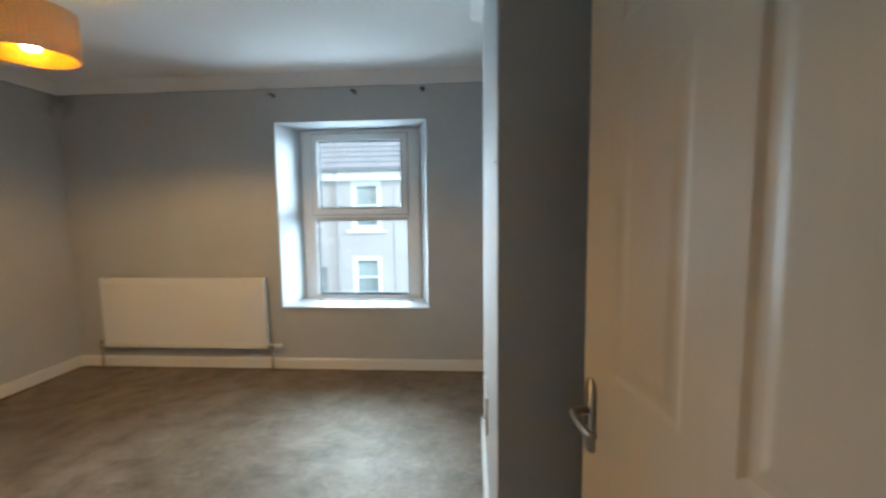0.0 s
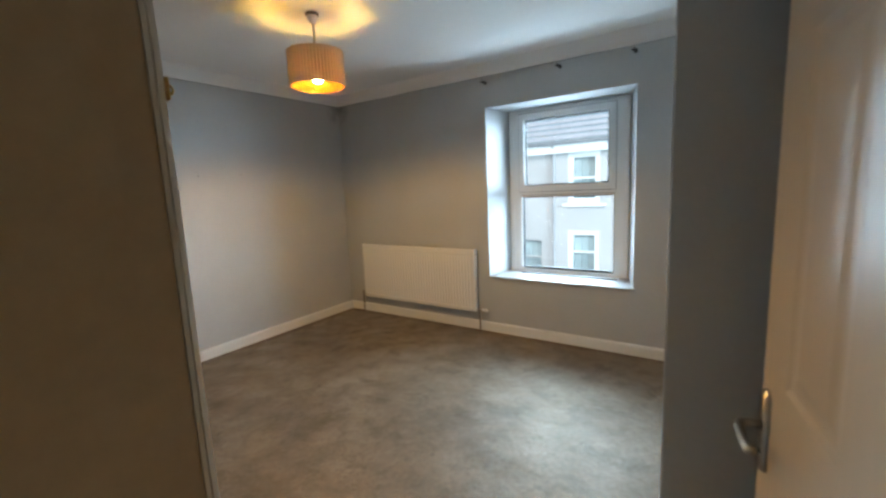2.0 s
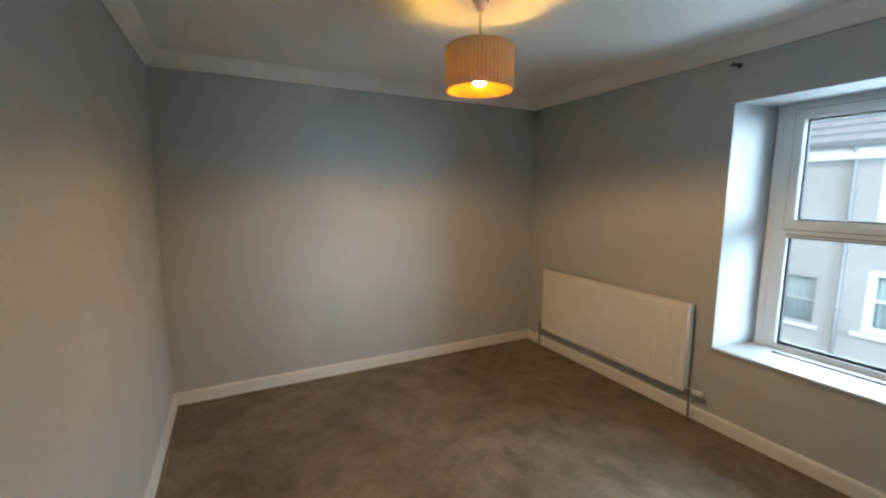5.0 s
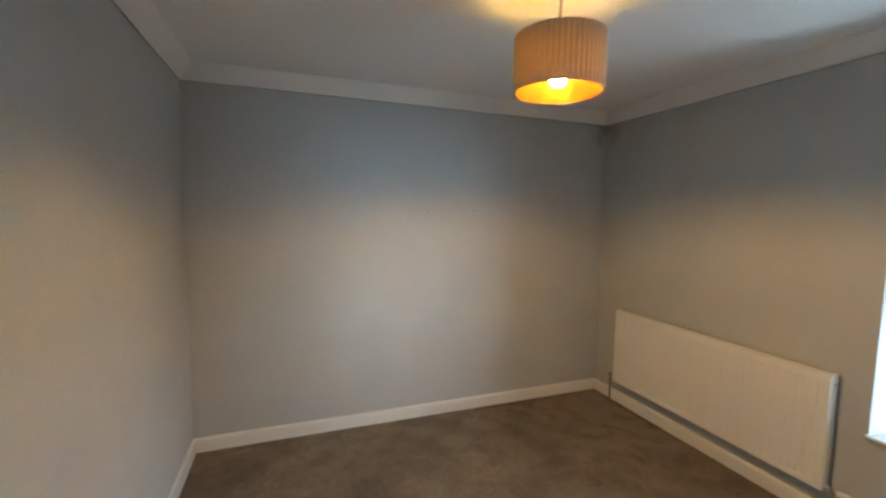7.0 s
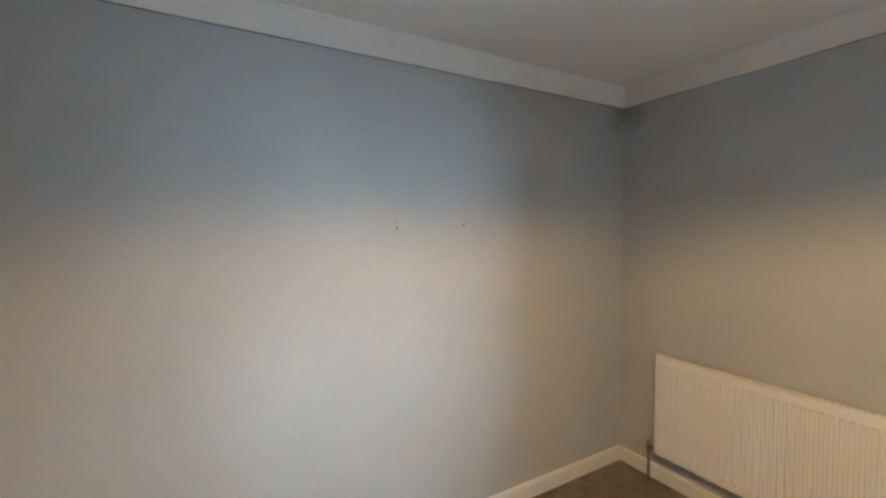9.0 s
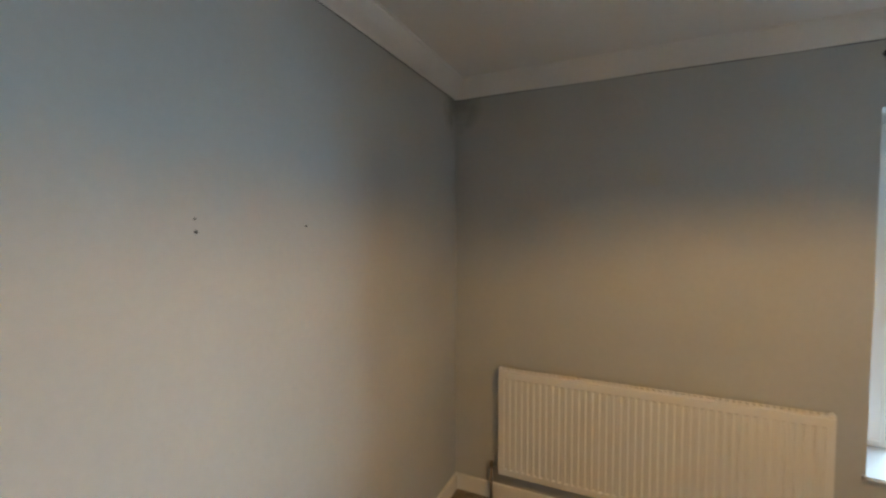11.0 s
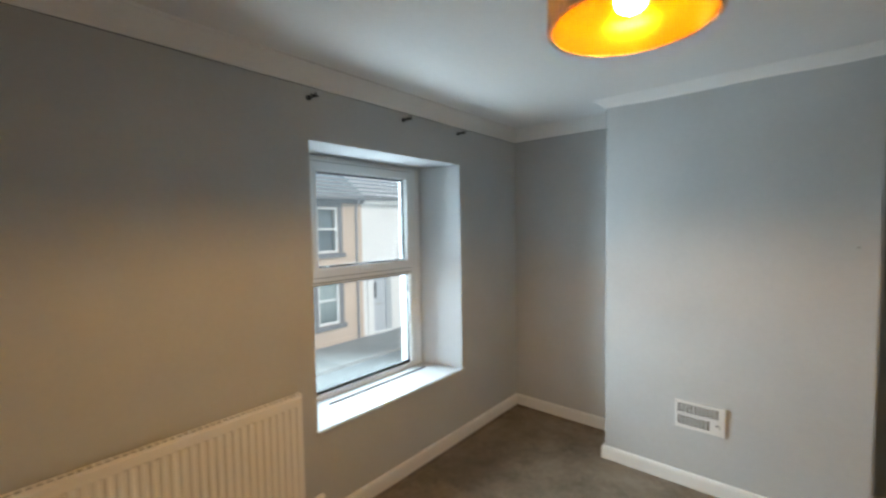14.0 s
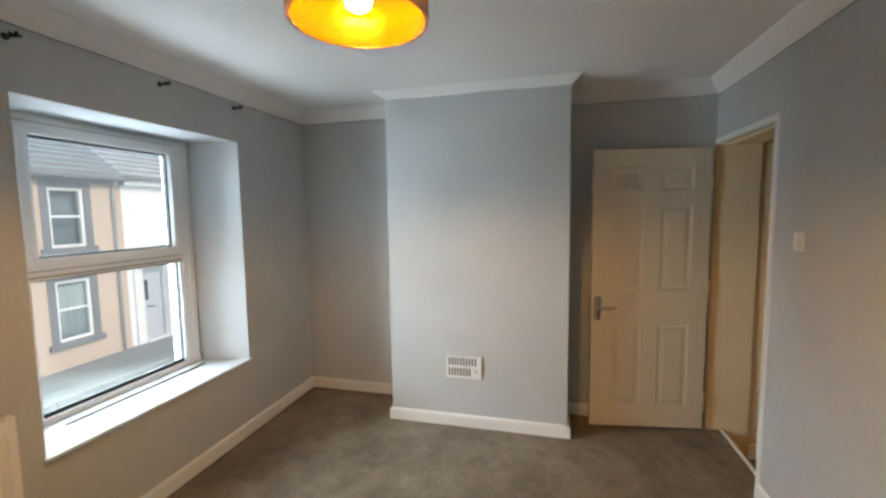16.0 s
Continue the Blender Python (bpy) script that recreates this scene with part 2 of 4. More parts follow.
# Colour paints the dim interiors across the street, lifted for missing glare
DARKROOM = surface("painted_room_dimness", (0.20, 0.24, 0.28), 0.95, 0.2, 2, 20, 0)
ASPHALT = surface("worn_asphalt", (0.19, 0.195, 0.19), 0.7, 0.18, 0.8, 30, 0.5, 60, depth=0.006)
PAVE = surface("concrete_pavement", (0.24, 0.245, 0.235), 0.85, 0.12, 1.1, 30, 0.4, 50, depth=0.005)
KERB = surface("kerb_stone", (0.26, 0.26, 0.25), 0.85, 0.1, 2, 30, 0.3, 40)
BRICKOUT = surface("outer_stone_render", (0.33, 0.32, 0.30), 0.9, 0.1, 0.8, 20, 0.3, 30)


# ---------------------------------------------------------------- mesh helpers
def put(name, bm, mats, parent=None, label="", smooth=False):
    me = bpy.data.meshes.new(name)
    bmesh.ops.recalc_face_normals(bm, faces=bm.faces)
    bm.to_mesh(me)
    bm.free()
    for mt in (mats if isinstance(mats, (list, tuple)) else [mats]):
        me.materials.append(mt)
    if smooth:
        for f in me.polygons:
            f.use_smooth = True
    ob = new(name, me)
    if parent is not None:
        ob.parent = parent
        ob.matrix_parent_inverse = parent.matrix_basis.inverted()
    if label:
        tagged(ob, label)
    return ob


def part(name, bm, material, parent, label="", smooth=False):
    return put(name, bm, material, parent, label, smooth)


def thing(name, at, label, category, group="", kind="", turn=0.0):
    e = new(name)
    e.matrix_basis = pose(*at, 0, 0, turn)
    return tagged(e, label, category, group, kind)


def add_box(bm, x0, x1, y0, y1, z0, z1, bev=0.0, m=None, seg=2, mat=0):
    r = bmesh.ops.create_cube(bm, size=1.0)
    vs = r["verts"]
    for v in vs:
        v.co = Vector((x0 + (v.co.x + 0.5) * (x1 - x0), y0 + (v.co.y + 0.5) * (y1 - y0), z0 + (v.co.z + 0.5) * (z1 - z0)))
        if m is not None:
            v.co = m @ v.co
    faces = list({f for v in vs for f in v.link_faces})
    for f in faces:
        f.material_index = mat
    if bev:
        edges = list({e for v in vs for e in v.link_edges})
        bmesh.ops.bevel(bm, geom=edges, offset=bev, segments=seg, affect="EDGES", profile=0.6)
    return bm


def box(x0, x1, y0, y1, z0, z1, bev=0.0, m=None, seg=2):
    return add_box(bmesh.new(), x0, x1, y0, y1, z0, z1, bev, m, seg)


def add_lathe(bm, prof, centre, steps=32, axis="z"):
    """Turn a profile of (radius, height) about an axis through centre."""
    rings = []
    cx, cy, cz = centre
    for r, h in prof:
        ring = []
        for i in range(steps):
            a = 2 * math.pi * i / steps
            c, s = r * math.cos(a), r * math.sin(a)
            p = {"z": (cx + c, cy + s, cz + h), "x": (cx + h, cy + c, cz + s), "y": (cx + c, cy + h, cz + s)}[axis]
            ring.append(bm.verts.new(p))
        rings.append(ring)
    for a, b in zip(rings, rings[1:]):
        for i in range(steps):
            j = (i + 1) % steps
            bm.faces.new((a[i], a[j], b[j], b[i]))
    for ring, rad in ((rings[0], prof[0][0]), (rings[-1], prof[-1][0])):
        if rad > 1e-5:
            bm.faces.new(ring)
    bmesh.ops.remove_doubles(bm, verts=bm.verts, dist=1e-6)
    return bm


def lathe(prof, centre, steps=32, axis="z"):
    return add_lathe(bmesh.new(), prof, centre, steps, axis)


def tube(points, radius, steps=12):
    """A round rod along a polyline."""
    bm = bmesh.new()
    pts = [Vector(p) for p in points]
    rings = []
    for i, p in enumerate(pts):
        d = (pts[min(i + 1, len(pts) - 1)] - pts[max(i - 1, 0)]).normalized()
        u = d.orthogonal().normalized() if i == 0 else (rings_u - d * rings_u.dot(d)).normalized()
        rings_u = u
        w = d.cross(u)
        rings.append([bm.verts.new(p + radius * (math.cos(a) * u + math.sin(a) * w)) for a in
                      (2 * math.pi * k / steps for k in range(steps))])
    for a, b in zip(rings, rings[1:]):
        for i in range(steps):
            j = (i + 1) % steps
            bm.faces.new((a[i], a[j], b[j], b[i]))
    bm.faces.new(rings[0])
    bm.faces.new(rings[-1])
    return bm


def holed_wall(xs0, xs1, zs0, zs1, y0, y1, openings, warp=None, reveal=1):
    """A wall in the xz plane from y0 to y1 with openings (x0, x1, z0, z1); the cheeks of the openings take material slot 1."""
    xs = sorted({xs0, xs1, *[o[0] for o in openings], *[o[1] for o in openings]})
    zs = sorted({zs0, zs1, *[o[2] for o in openings], *[o[3] for o in openings]})
    solid = {}
    for i in range(len(xs) - 1):
        for k in range(len(zs) - 1):
            mx, mz = (xs[i] + xs[i + 1]) / 2, (zs[k] + zs[k + 1]) / 2
            solid[i, k] = not any(o[0] < mx < o[1] and o[2] < mz < o[3] for o in openings)
    bm = bmesh.new()
    cache = {}

    def vert(x, y, z):
        key = (round(x, 5), round(y, 5), round(z, 5))
        if key not in cache:
            cache[key] = bm.verts.new(warp(x, y, z) if warp else (x, y, z))
        return cache[key]

    def quad(ps, mat=0):
        f = bm.faces.new([vert(*p) for p in ps])
        f.material_index = mat

    for (i, k), s in solid.items():
        if not s:
            continue
        a, b, c, d = xs[i], xs[i + 1], zs[k], zs[k + 1]
        quad([(a, y0, c), (b, y0, c), (b, y0, d), (a, y0, d)])
        quad([(a, y1, c), (a, y1, d), (b, y1, d), (b, y1, c)], 2 if reveal == 2 else 0)
        for di, dk, ps in ((-1, 0, [(a, y0, c), (a, y0, d), (a, y1, d), (a, y1, c)]),
                           (1, 0, [(b, y0, c), (b, y1, c), (b, y1, d), (b, y0, d)]),
                           (0, -1, [(a, y0, c), (a, y1, c), (b, y1, c), (b, y0, c)]),
                           (0, 1, [(a, y0, d), (b, y0, d), (b, y1, d), (a, y1, d)])):
            nb = solid.get((i + di, k + dk))
            if nb is None:
                quad(ps)
            elif not nb:
                quad(ps, 1)
    return bm


def sweep(path, profile, ragged=0.0, step=0.06):
    """Sweep a profile of (inward, height) along a polyline whose left side is the room, mitred at the corners."""
    P = [Vector((x, y)) for x, y in path]
    dirs = [(b - a).normalized() for a, b in zip(P, P[1:])]
    left = [Vector((-d.y, d.x)) for d in dirs]
    rows = []
    for s in range(len(dirs)):
        length = (P[s + 1] - P[s]).length
        cuts = max(1, int(length / step)) if ragged else 1
        for c in range(cuts + (1 if s == len(dirs) - 1 else 0)):
            base = P[s].lerp(P[s + 1], c / cuts)
            if c == 0 and s > 0:
                off = (left[s] + left[s - 1])
                off = off / (off.dot(left[s]))
            else:
                off = left[s]
            rows.append((base, off))
    bm = bmesh.new()
    rings = []
    for base, off in rows:
        ring = []
        for k, (inward, h) in enumerate(profile):
            q = base + off * inward
            dz = ragged * noise.noise(Vector((base.x * 3.1, base.y * 3.1, 1.7))) if k == 0 else 0.0
            ring.append(bm.verts.new((q.x, q.y, h + dz)))
        rings.append(ring)
    for a, b in zip(rings, rings[1:]):
        for i in range(len(profile) - 1):
            bm.faces.new((a[i], a[i + 1], b[i + 1], b[i]))
    bm.faces.new(rings[0])
    bm.faces.new(rings[-1])
    return bm


def setting(name, bm, mats, label, category):
    return tagged(put(name, bm, mats), label, category, kind="structure")


# ---------------------------------------------------------------- room shell
RX, RY, RZ = 3.90, -3.18, 2.44        # east alcove wall, south wall, ceiling
BX, BS, BN = 3.535, -2.212, -0.918      # chimney breast front, south and north cheek
WL, WR, WB, WT = 1.866, 3.107, 0.535, 2.076   # window opening on the room face
SOUTH_BACK = -3.43


def splay(x, y, z):
    if y > 0.2:
        if abs(x - WL) < 1e-4:
            x += 0.092
        if abs(x - WR) < 1e-4:
            x -= 0.118
    return (x, y, z)


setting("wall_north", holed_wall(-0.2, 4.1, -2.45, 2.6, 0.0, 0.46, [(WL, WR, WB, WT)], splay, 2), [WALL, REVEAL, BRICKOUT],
        "light grey painted wall with a deep window reveal, its white darkened against glare", "wall")
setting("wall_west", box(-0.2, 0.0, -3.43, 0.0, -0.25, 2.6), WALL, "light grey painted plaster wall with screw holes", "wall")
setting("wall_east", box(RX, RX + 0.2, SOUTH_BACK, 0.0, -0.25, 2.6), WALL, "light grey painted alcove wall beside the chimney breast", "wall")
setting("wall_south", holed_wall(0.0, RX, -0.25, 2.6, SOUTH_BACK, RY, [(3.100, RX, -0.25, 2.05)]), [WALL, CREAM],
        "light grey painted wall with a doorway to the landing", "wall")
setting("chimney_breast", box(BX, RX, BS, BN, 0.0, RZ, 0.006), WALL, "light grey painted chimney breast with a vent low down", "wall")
setting("ceiling", box(0.0, RX, RY, 0.0, RZ, RZ + 0.15), CEIL, "white painted flat ceiling", "ceiling")


def carpet_mesh(x0, x1, y0, y1, z, step=0.05, amp=0.003):
    bm = bmesh.new()
    nx, ny = int((x1 - x0) / step) + 1, int((y1 - y0) / step) + 1
    g = [[bm.verts.new((x0 + (x1 - x0) * i / nx, y0 + (y1 - y0) * j / ny,
                        z + amp * noise.noise(Vector((i * 0.45, j * 0.45, 0.3))))) for j in range(ny + 1)] for i in range(nx + 1)]
    for i in range(nx):
        for j in range(ny):
            bm.faces.new((g[i][j], g[i + 1][j], g[i + 1][j + 1], g[i][j + 1]))
    r = bmesh.ops.extrude_face_region(bm, geom=list(bm.faces))
    for v in r["geom"]:
        if isinstance(v, bmesh.types.BMVert):
            v.co.z = z - 0.2
    return bm


setting("floor", carpet_mesh(0.0, RX, -3.27, 0.0, 0.0), CARPET, "worn taupe-brown carpet with stains and flattened pile", "carpet")

cove = [(0.0, 2.345), (0.004, 2.345), (0.006, 2.352), (0.022, 2.366), (0.042, 2.388), (0.062, 2.414), (0.072, 2.428),
        (0.078, 2.430), (0.080, 2.438), (0.080, 2.446), (0.0, 2.446)]
low = [(0.0, 2.392), (0.004, 2.392), (0.006, 2.396), (0.018, 2.404), (0.036, 2.416), (0.055, 2.430), (0.066, 2.436), (0.068, 2.446), (0.0, 2.446)]
setting("coving", sweep([(RX, BN), (RX, 0), (0, 0), (0, RY), (RX, RY), (RX, BS)], cove, 0.006), COVE,
        "white plaster coving round the ceiling with an uneven lower edge", "coving")
setting("breast_coving", sweep([(RX, BS), (BX, BS), (BX, BN), (RX, BN)], low, 0.014), COVE,
        "shallow white coving with a ragged painted edge on the chimney breast", "coving")
# Dark strip that paints the shadow line where coving meets wall
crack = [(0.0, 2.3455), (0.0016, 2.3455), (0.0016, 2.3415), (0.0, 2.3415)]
setting("coving_shadow_line", sweep([(RX, BN), (RX, 0), (0, 0), (0, RY), (RX, RY), (RX, BS)], crack, 0.002), TRIMDARK,
        "thin dark strip painting the crack's shadow line along the coving's lower edge", "crack line")
def skirting(height):
    """A skirting section of the given height with a rounded top."""
    h = height
    return [(0.0, h), (0.008, h), (0.013, h - 0.003), (0.016, h - 0.010), (0.018, h - 0.018), (0.018, -0.004), (0.0, -0.004)]


skirt = skirting(0.104)
setting("baseboard", sweep([(0, RY + 0.02), (0, RY), (3.100, RY)], skirt), GLOSS, "white gloss skirting board below the switch wall", "skirting board")
setting("baseboard", sweep([(0, -0.018), (0, RY + 0.02)], skirting(0.106)), GLOSS, "white gloss skirting board along the plain wall", "skirting board")
setting("baseboard", sweep([(RX, BN), (RX, 0), (0, 0)], skirt), GLOSS, "white gloss skirting board under the window", "skirting board")
setting("baseboard", sweep([(RX, BS), (BX, BS), (BX, BN), (RX, BN)], skirting(0.088)), GLOSS, "white gloss skirting board round the chimney breast", "skirting board")
setting("baseboard", sweep([(RX - 0.015, RY), (RX - 0.015, RY + 0.002), (RX, RY + 0.02), (RX, BS)], skirt), GLOSS, "white gloss skirting board behind the open door", "skirting board")

edge = [(0.0, 0.015), (0.024, 0.015), (0.031, 0.010), (0.037, -0.004), (0.0, -0.004)]
setting("carpet_edge", sweep([(RX, BN), (RX, 0), (0, 0), (0, RY), (3.09, RY)], edge, 0.003), CARPET, "raised carpet edge tucked against the skirting", "carpet edge")

# landing behind the doorway, one step down
LZ = -0.19
setting("landing_floor", carpet_mesh(2.3, 4.3, -4.6, -3.27, LZ), CARPET, "brown carpet on the landing below the step", "carpet")
setting("landing_wall_east", box(3.892, 4.2, -4.6, SOUTH_BACK - 0.022, LZ, 2.6), CREAM, "cream painted landing wall", "wall")
setting("landing_wall_west", box(2.1, 2.3, -4.6, SOUTH_BACK, LZ - 0.2, 2.6), CREAM, "cream painted landing wall", "wall")
setting("landing_wall_south", box(2.1, 4.2, -4.8, -4.6, LZ - 0.2, 2.6), CREAM, "cream painted landing wall", "wall")
setting("landing_wall_north", holed_wall(2.1, 3.9, LZ - 0.2, 2.6, SOUTH_BACK - 0.012, SOUTH_BACK - 0.002, [(3.100, RX, LZ - 0.2, 2.05)]), [CREAM, CREAM], "cream painted landing wall beside the doorway", "wall")
setting("landing_ceiling", box(2.1, 4.2, -4.8, SOUTH_BACK, 2.44, 2.6), CEIL, "white landing ceiling", "ceiling")
setting("landing_baseboard", sweep([(3.892, -4.6), (3.892, SOUTH_BACK - 0.022)], [(a, b + LZ) for a, b in skirt]), GLOSS, "white landing skirting board", "skirting board")

# ---------------------------------------------------------------- door frame and door
frame_1 = thing("door_frame", (3.5, -3.3, 0), "white painted door lining with uneven brushed edges", "door frame", kind="structure")


def rough_edge_jamb(x0, x1, y0, y1, z0, z1, amp):
    """A jamb whose edges wander a little under thick paint."""
    bm = box(x0, x1, y0, y1, z0, z1)
    bmesh.ops.bisect_plane(bm, geom=list(bm.verts) + list(bm.edges) + list(bm.faces), plane_co=(0, 0, z0 + 0.05), plane_no=(0, 0, 1))
    for k in range(1, 26):
        bmesh.ops.bisect_plane(bm, geom=list(bm.verts) + list(bm.edges) + list(bm.faces), plane_co=(0, 0, z0 + (z1 - z0) * k / 26), plane_no=(0, 0, 1))
    bmesh.ops.bevel(bm, geom=[e for e in bm.edges if abs((e.verts[0].co - e.verts[1].co).normalized().z) > 0.9], offset=0.005, segments=2, affect="EDGES")
    for v in bm.verts:
        v.co.x += amp * noise.noise(Vector((v.co.y * 9, 0.3, v.co.z * 4.5)))
        v.co.y += amp * noise.noise(Vector((v.co.x * 9, 7.3, v.co.z * 5.5)))
    return bm


part("jamb", rough_edge_jamb(3.102, 3.137, SOUTH_BACK - 0.02, RY - 0.006, LZ, 2.010, 0.003), JAMB, frame_1, "latch jamb with the landing's shade put into its colour")
part("edge_strip", rough_edge_jamb(3.100, 3.139, RY - 0.0055, RY + 0.008, 0.002, 2.010, 0.0025), GLOSS, frame_1, "white painted edge of the lining")
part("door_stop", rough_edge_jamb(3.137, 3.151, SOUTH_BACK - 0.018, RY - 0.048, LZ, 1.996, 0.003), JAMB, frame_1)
part("jamb", rough_edge_jamb(3.879, 3.899, SOUTH_BACK - 0.02, RY + 0.007, LZ, 2.010, 0.0006), CREAM, frame_1, "cream painted hinge jamb")
part("head", box(3.102, 3.899, SOUTH_BACK - 0.02, RY + 0.008, 2.011, 2.047, 0.004), GLOSS, frame_1)
part("head_stop", box(3.157, 3.878, SOUTH_BACK - 0.018, RY - 0.048, 1.998, 2.0105, 0.003), CREAM, frame_1)
catch = part("door_catch", box(3.128, 3.142, RY + 0.0082, RY + 0.0100, 1.497, 1.521, 0.0008), BRASS, frame_1, "small brass catch plate on the lining edge")
part("catch_hook", tube([(3.135, RY + 0.0095, 1.514), (3.138, RY + 0.013, 1.512), (3.140, RY + 0.014, 1.507), (3.138, RY + 0.012, 1.503)], 0.0015, 8), BRASS, catch, smooth=True)
tagged(put("threshold_strip", box(3.137, 3.879, -3.292, -3.268, LZ, 0.010, 0.004), GLOSS), "narrow white painted step nosing at the doorway", "threshold", kind="structure")

HINGE = (3.882, -3.138)
LEAF_W, LEAF_H, LEAF_T = 0.778, 1.978, 0.036
TURN = math.degrees(math.atan2(0.776, -0.116))   # from hinge to latch edge
door = thing("door_1", (*HINGE, 0.012), "white moulded six-panel door standing open into the room", "door", kind="structure", turn=TURN)
D = door.matrix_basis


def leaf_mesh():
    """The leaf in its own axes: u from the hinge, face towards +y of the leaf."""
    bm = bmesh.new()
    us = [0.0, 0.112, 0.322, 0.432, 0.645, LEAF_W]
    zs = [0.0, 0.158, 0.755, 0.995, 1.595, 1.690, 1.862, LEAF_H]
    verts = {}

    def v(u, w, z):
        key = (round(u, 5), round(w, 5), round(z, 5))
        if key not in verts:
            verts[key] = bm.verts.new((u, w, z))
        return verts[key]

    for side, sgn in ((LEAF_T, 1), (0.0, -1)):
        for i in range(5):
            for k in range(7):
                a, b, c, d = us[i], us[i + 1], zs[k], zs[k + 1]
                if i in (1, 3) and k in (1, 3, 5):
                    loops = [(0.0, 0.0), (0.005, -0.0014), (0.013, -0.0036), (0.020, -0.0040), (0.030, -0.0036), (0.046, -0.0009), (0.052, -0.0006)]
                    prev = None
                    for ins, dep in loops:
                        w = side + sgn * dep
                        ring = [v(a + ins, w, c + ins), v(b - ins, w, c + ins), v(b - ins, w, d - ins), v(a + ins, w, d - ins)]
                        if prev:
                            for q in range(4):
                                bm.faces.new((prev[q], prev[(q + 1) % 4], ring[(q + 1) % 4], ring[q]))
                        prev = ring
                    bm.faces.new(prev)
                else:
                    bm.faces.new((v(a, side, c), v(b, side, c), v(b, side, d), v(a, side, d)))
    for i in range(5):
        for z in (0.0, LEAF_H):
            bm.faces.new((v(us[i], 0, z), v(us[i + 1], 0, z), v(us[i + 1], LEAF_T, z), v(us[i], LEAF_T, z)))
    for k in range(7):
        for u in (0.0, LEAF_W):
            bm.faces.new((v(u, 0, zs[k]), v(u, 0, zs[k + 1]), v(u, LEAF_T, zs[k + 1]), v(u, LEAF_T, zs[k])))
    for q in bm.verts:
        q.co = D @ q.co
    return bm


part("leaf", leaf_mesh(), DOORPAINT, door)


def local(bm):
    for q in bm.verts:
        q.co = D @ q.co
    return bm


def stadium_plate(u, z, w, h, y0, y1):
    bm = bmesh.new()
    loop = []
    for i in range(24):
        a = 2 * math.pi * i / 24
        loop.append((u + w / 2 * math.cos(a), z + (h / 2 - w / 2) * (1 if math.sin(a) >= 0 else -1) + w / 2 * math.sin(a)))
    a = [bm.verts.new((x, y0, q)) for x, q in loop]
    b = [bm.verts.new((x, y1, q)) for x, q in loop]
    for i in range(24):
        j = (i + 1) % 24
        bm.faces.new((a[i], a[j], b[j], b[i]))
    bm.faces.new(a)
    bm.faces.new(b)
    bmesh.ops.bevel(bm, geom=[e for e in bm.edges if all(abs(x.co.y - y1) < 1e-6 for x in e.verts)], offset=0.0025, segments=2, affect="EDGES")
    return bm


HU, HZ = 0.737, 0.868
handle = part("door_handle", local(stadium_plate(HU, HZ, 0.044, 0.175, LEAF_T, LEAF_T + 0.008)), CHROME, door, "satin nickel lever handle on a rounded backplate", True)
part("lever", local(tube([(HU, LEAF_T + 0.006, HZ + 0.012), (HU, LEAF_T + 0.032, HZ + 0.012), (HU - 0.006, LEAF_T + 0.045, HZ + 0.012), (HU - 0.022, LEAF_T + 0.050, HZ + 0.012),
                    (HU - 0.06, LEAF_T + 0.050, HZ + 0.008), (HU - 0.10, LEAF_T + 0.050, HZ + 0.010), (HU - 0.112, LEAF_T + 0.046, HZ + 0.016)], 0.0085)), CHROME, handle, smooth=True)
part("keyhole", local(lathe([(0.0, 0.0), (0.006, 0.0), (0.006, 0.0015), (0.0, 0.0015)], (HU, LEAF_T + 0.0078, HZ - 0.045), 16, "y")), HOLE, handle)
for hz in (0.22, 1.02, 1.74):
    part("hinge", local(lathe([(0.0, -0.045), (0.006, -0.045), (0.006, 0.045), (0.0, 0.045)], (-0.006, LEAF_T + 0.002, hz), 12)), CREAM, door)

# ---------------------------------------------------------------- window
win = thing("window_1", (2.48, 0.35, WB + 0.02), "white plastic window with a top-hung opening light over a fixed pane", "window", kind="structure")
FX0, FX1, FZ0, FZ1 = 1.942, 3.012, 0.556, 2.072
FY0, FY1 = 0.325, 0.395


def rect_frame(x0, x1, z0, z1, wl, wr, wb, wt, y0, y1, bev=0.006):
    """A mitred frame with chamfered edges."""
    bm = bmesh.new()
    outer = [(x0, z0), (x1, z0), (x1, z1), (x0, z1)]
    inner = [(x0 + wl, z0 + wb), (x1 - wr, z0 + wb), (x1 - wr, z1 - wt), (x0 + wl, z1 - wt)]
    rings = []
    for pts, ys in ((outer, (y1, y0)), (inner, (y0, y1))):
        for y in ys:
            rings.append([bm.verts.new((x, y, z)) for x, z in pts])
    for a, b in zip(rings, rings[1:] + rings[:1]):
        for i in range(4):
            j = (i + 1) % 4
            bm.faces.new((a[i], a[j], b[j], b[i]))
    bmesh.ops.bevel(bm, geom=[e for e in bm.edges if all(abs(v.co.y - y0) < 1e-6 for v in e.verts)], offset=bev, segments=2, affect="EDGES")
    return bm


UX0, UX1, UZ0, UZ1 = 2.104, 2.846, 1.380, 1.972     # upper glass
QX0, QX1, QZ0, QZ1 = 2.068, 2.897, 0.592, 1.270     # lower glass
fr = part("window_frame", rect_frame(FX0, FX1, FZ0, FZ1, 0.122, 0.118, 0.030, 0.050, FY0, FY1), UPVC, win)
part("transom", box(2.055, 2.91, FY0 + 0.002, FY1, QZ1 + 0.004, UZ0 - 0.045, 0.006), UPVC, win)
sash = part("sash", rect_frame(UX0 - 0.060, UX1 + 0.060, UZ0 - 0.060, UZ1 + 0.060, 0.058, 0.058, 0.058, 0.058, FY0 - 0.016, FY1 - 0.02, 0.007), UPVC, win, "top-hung opening sash")
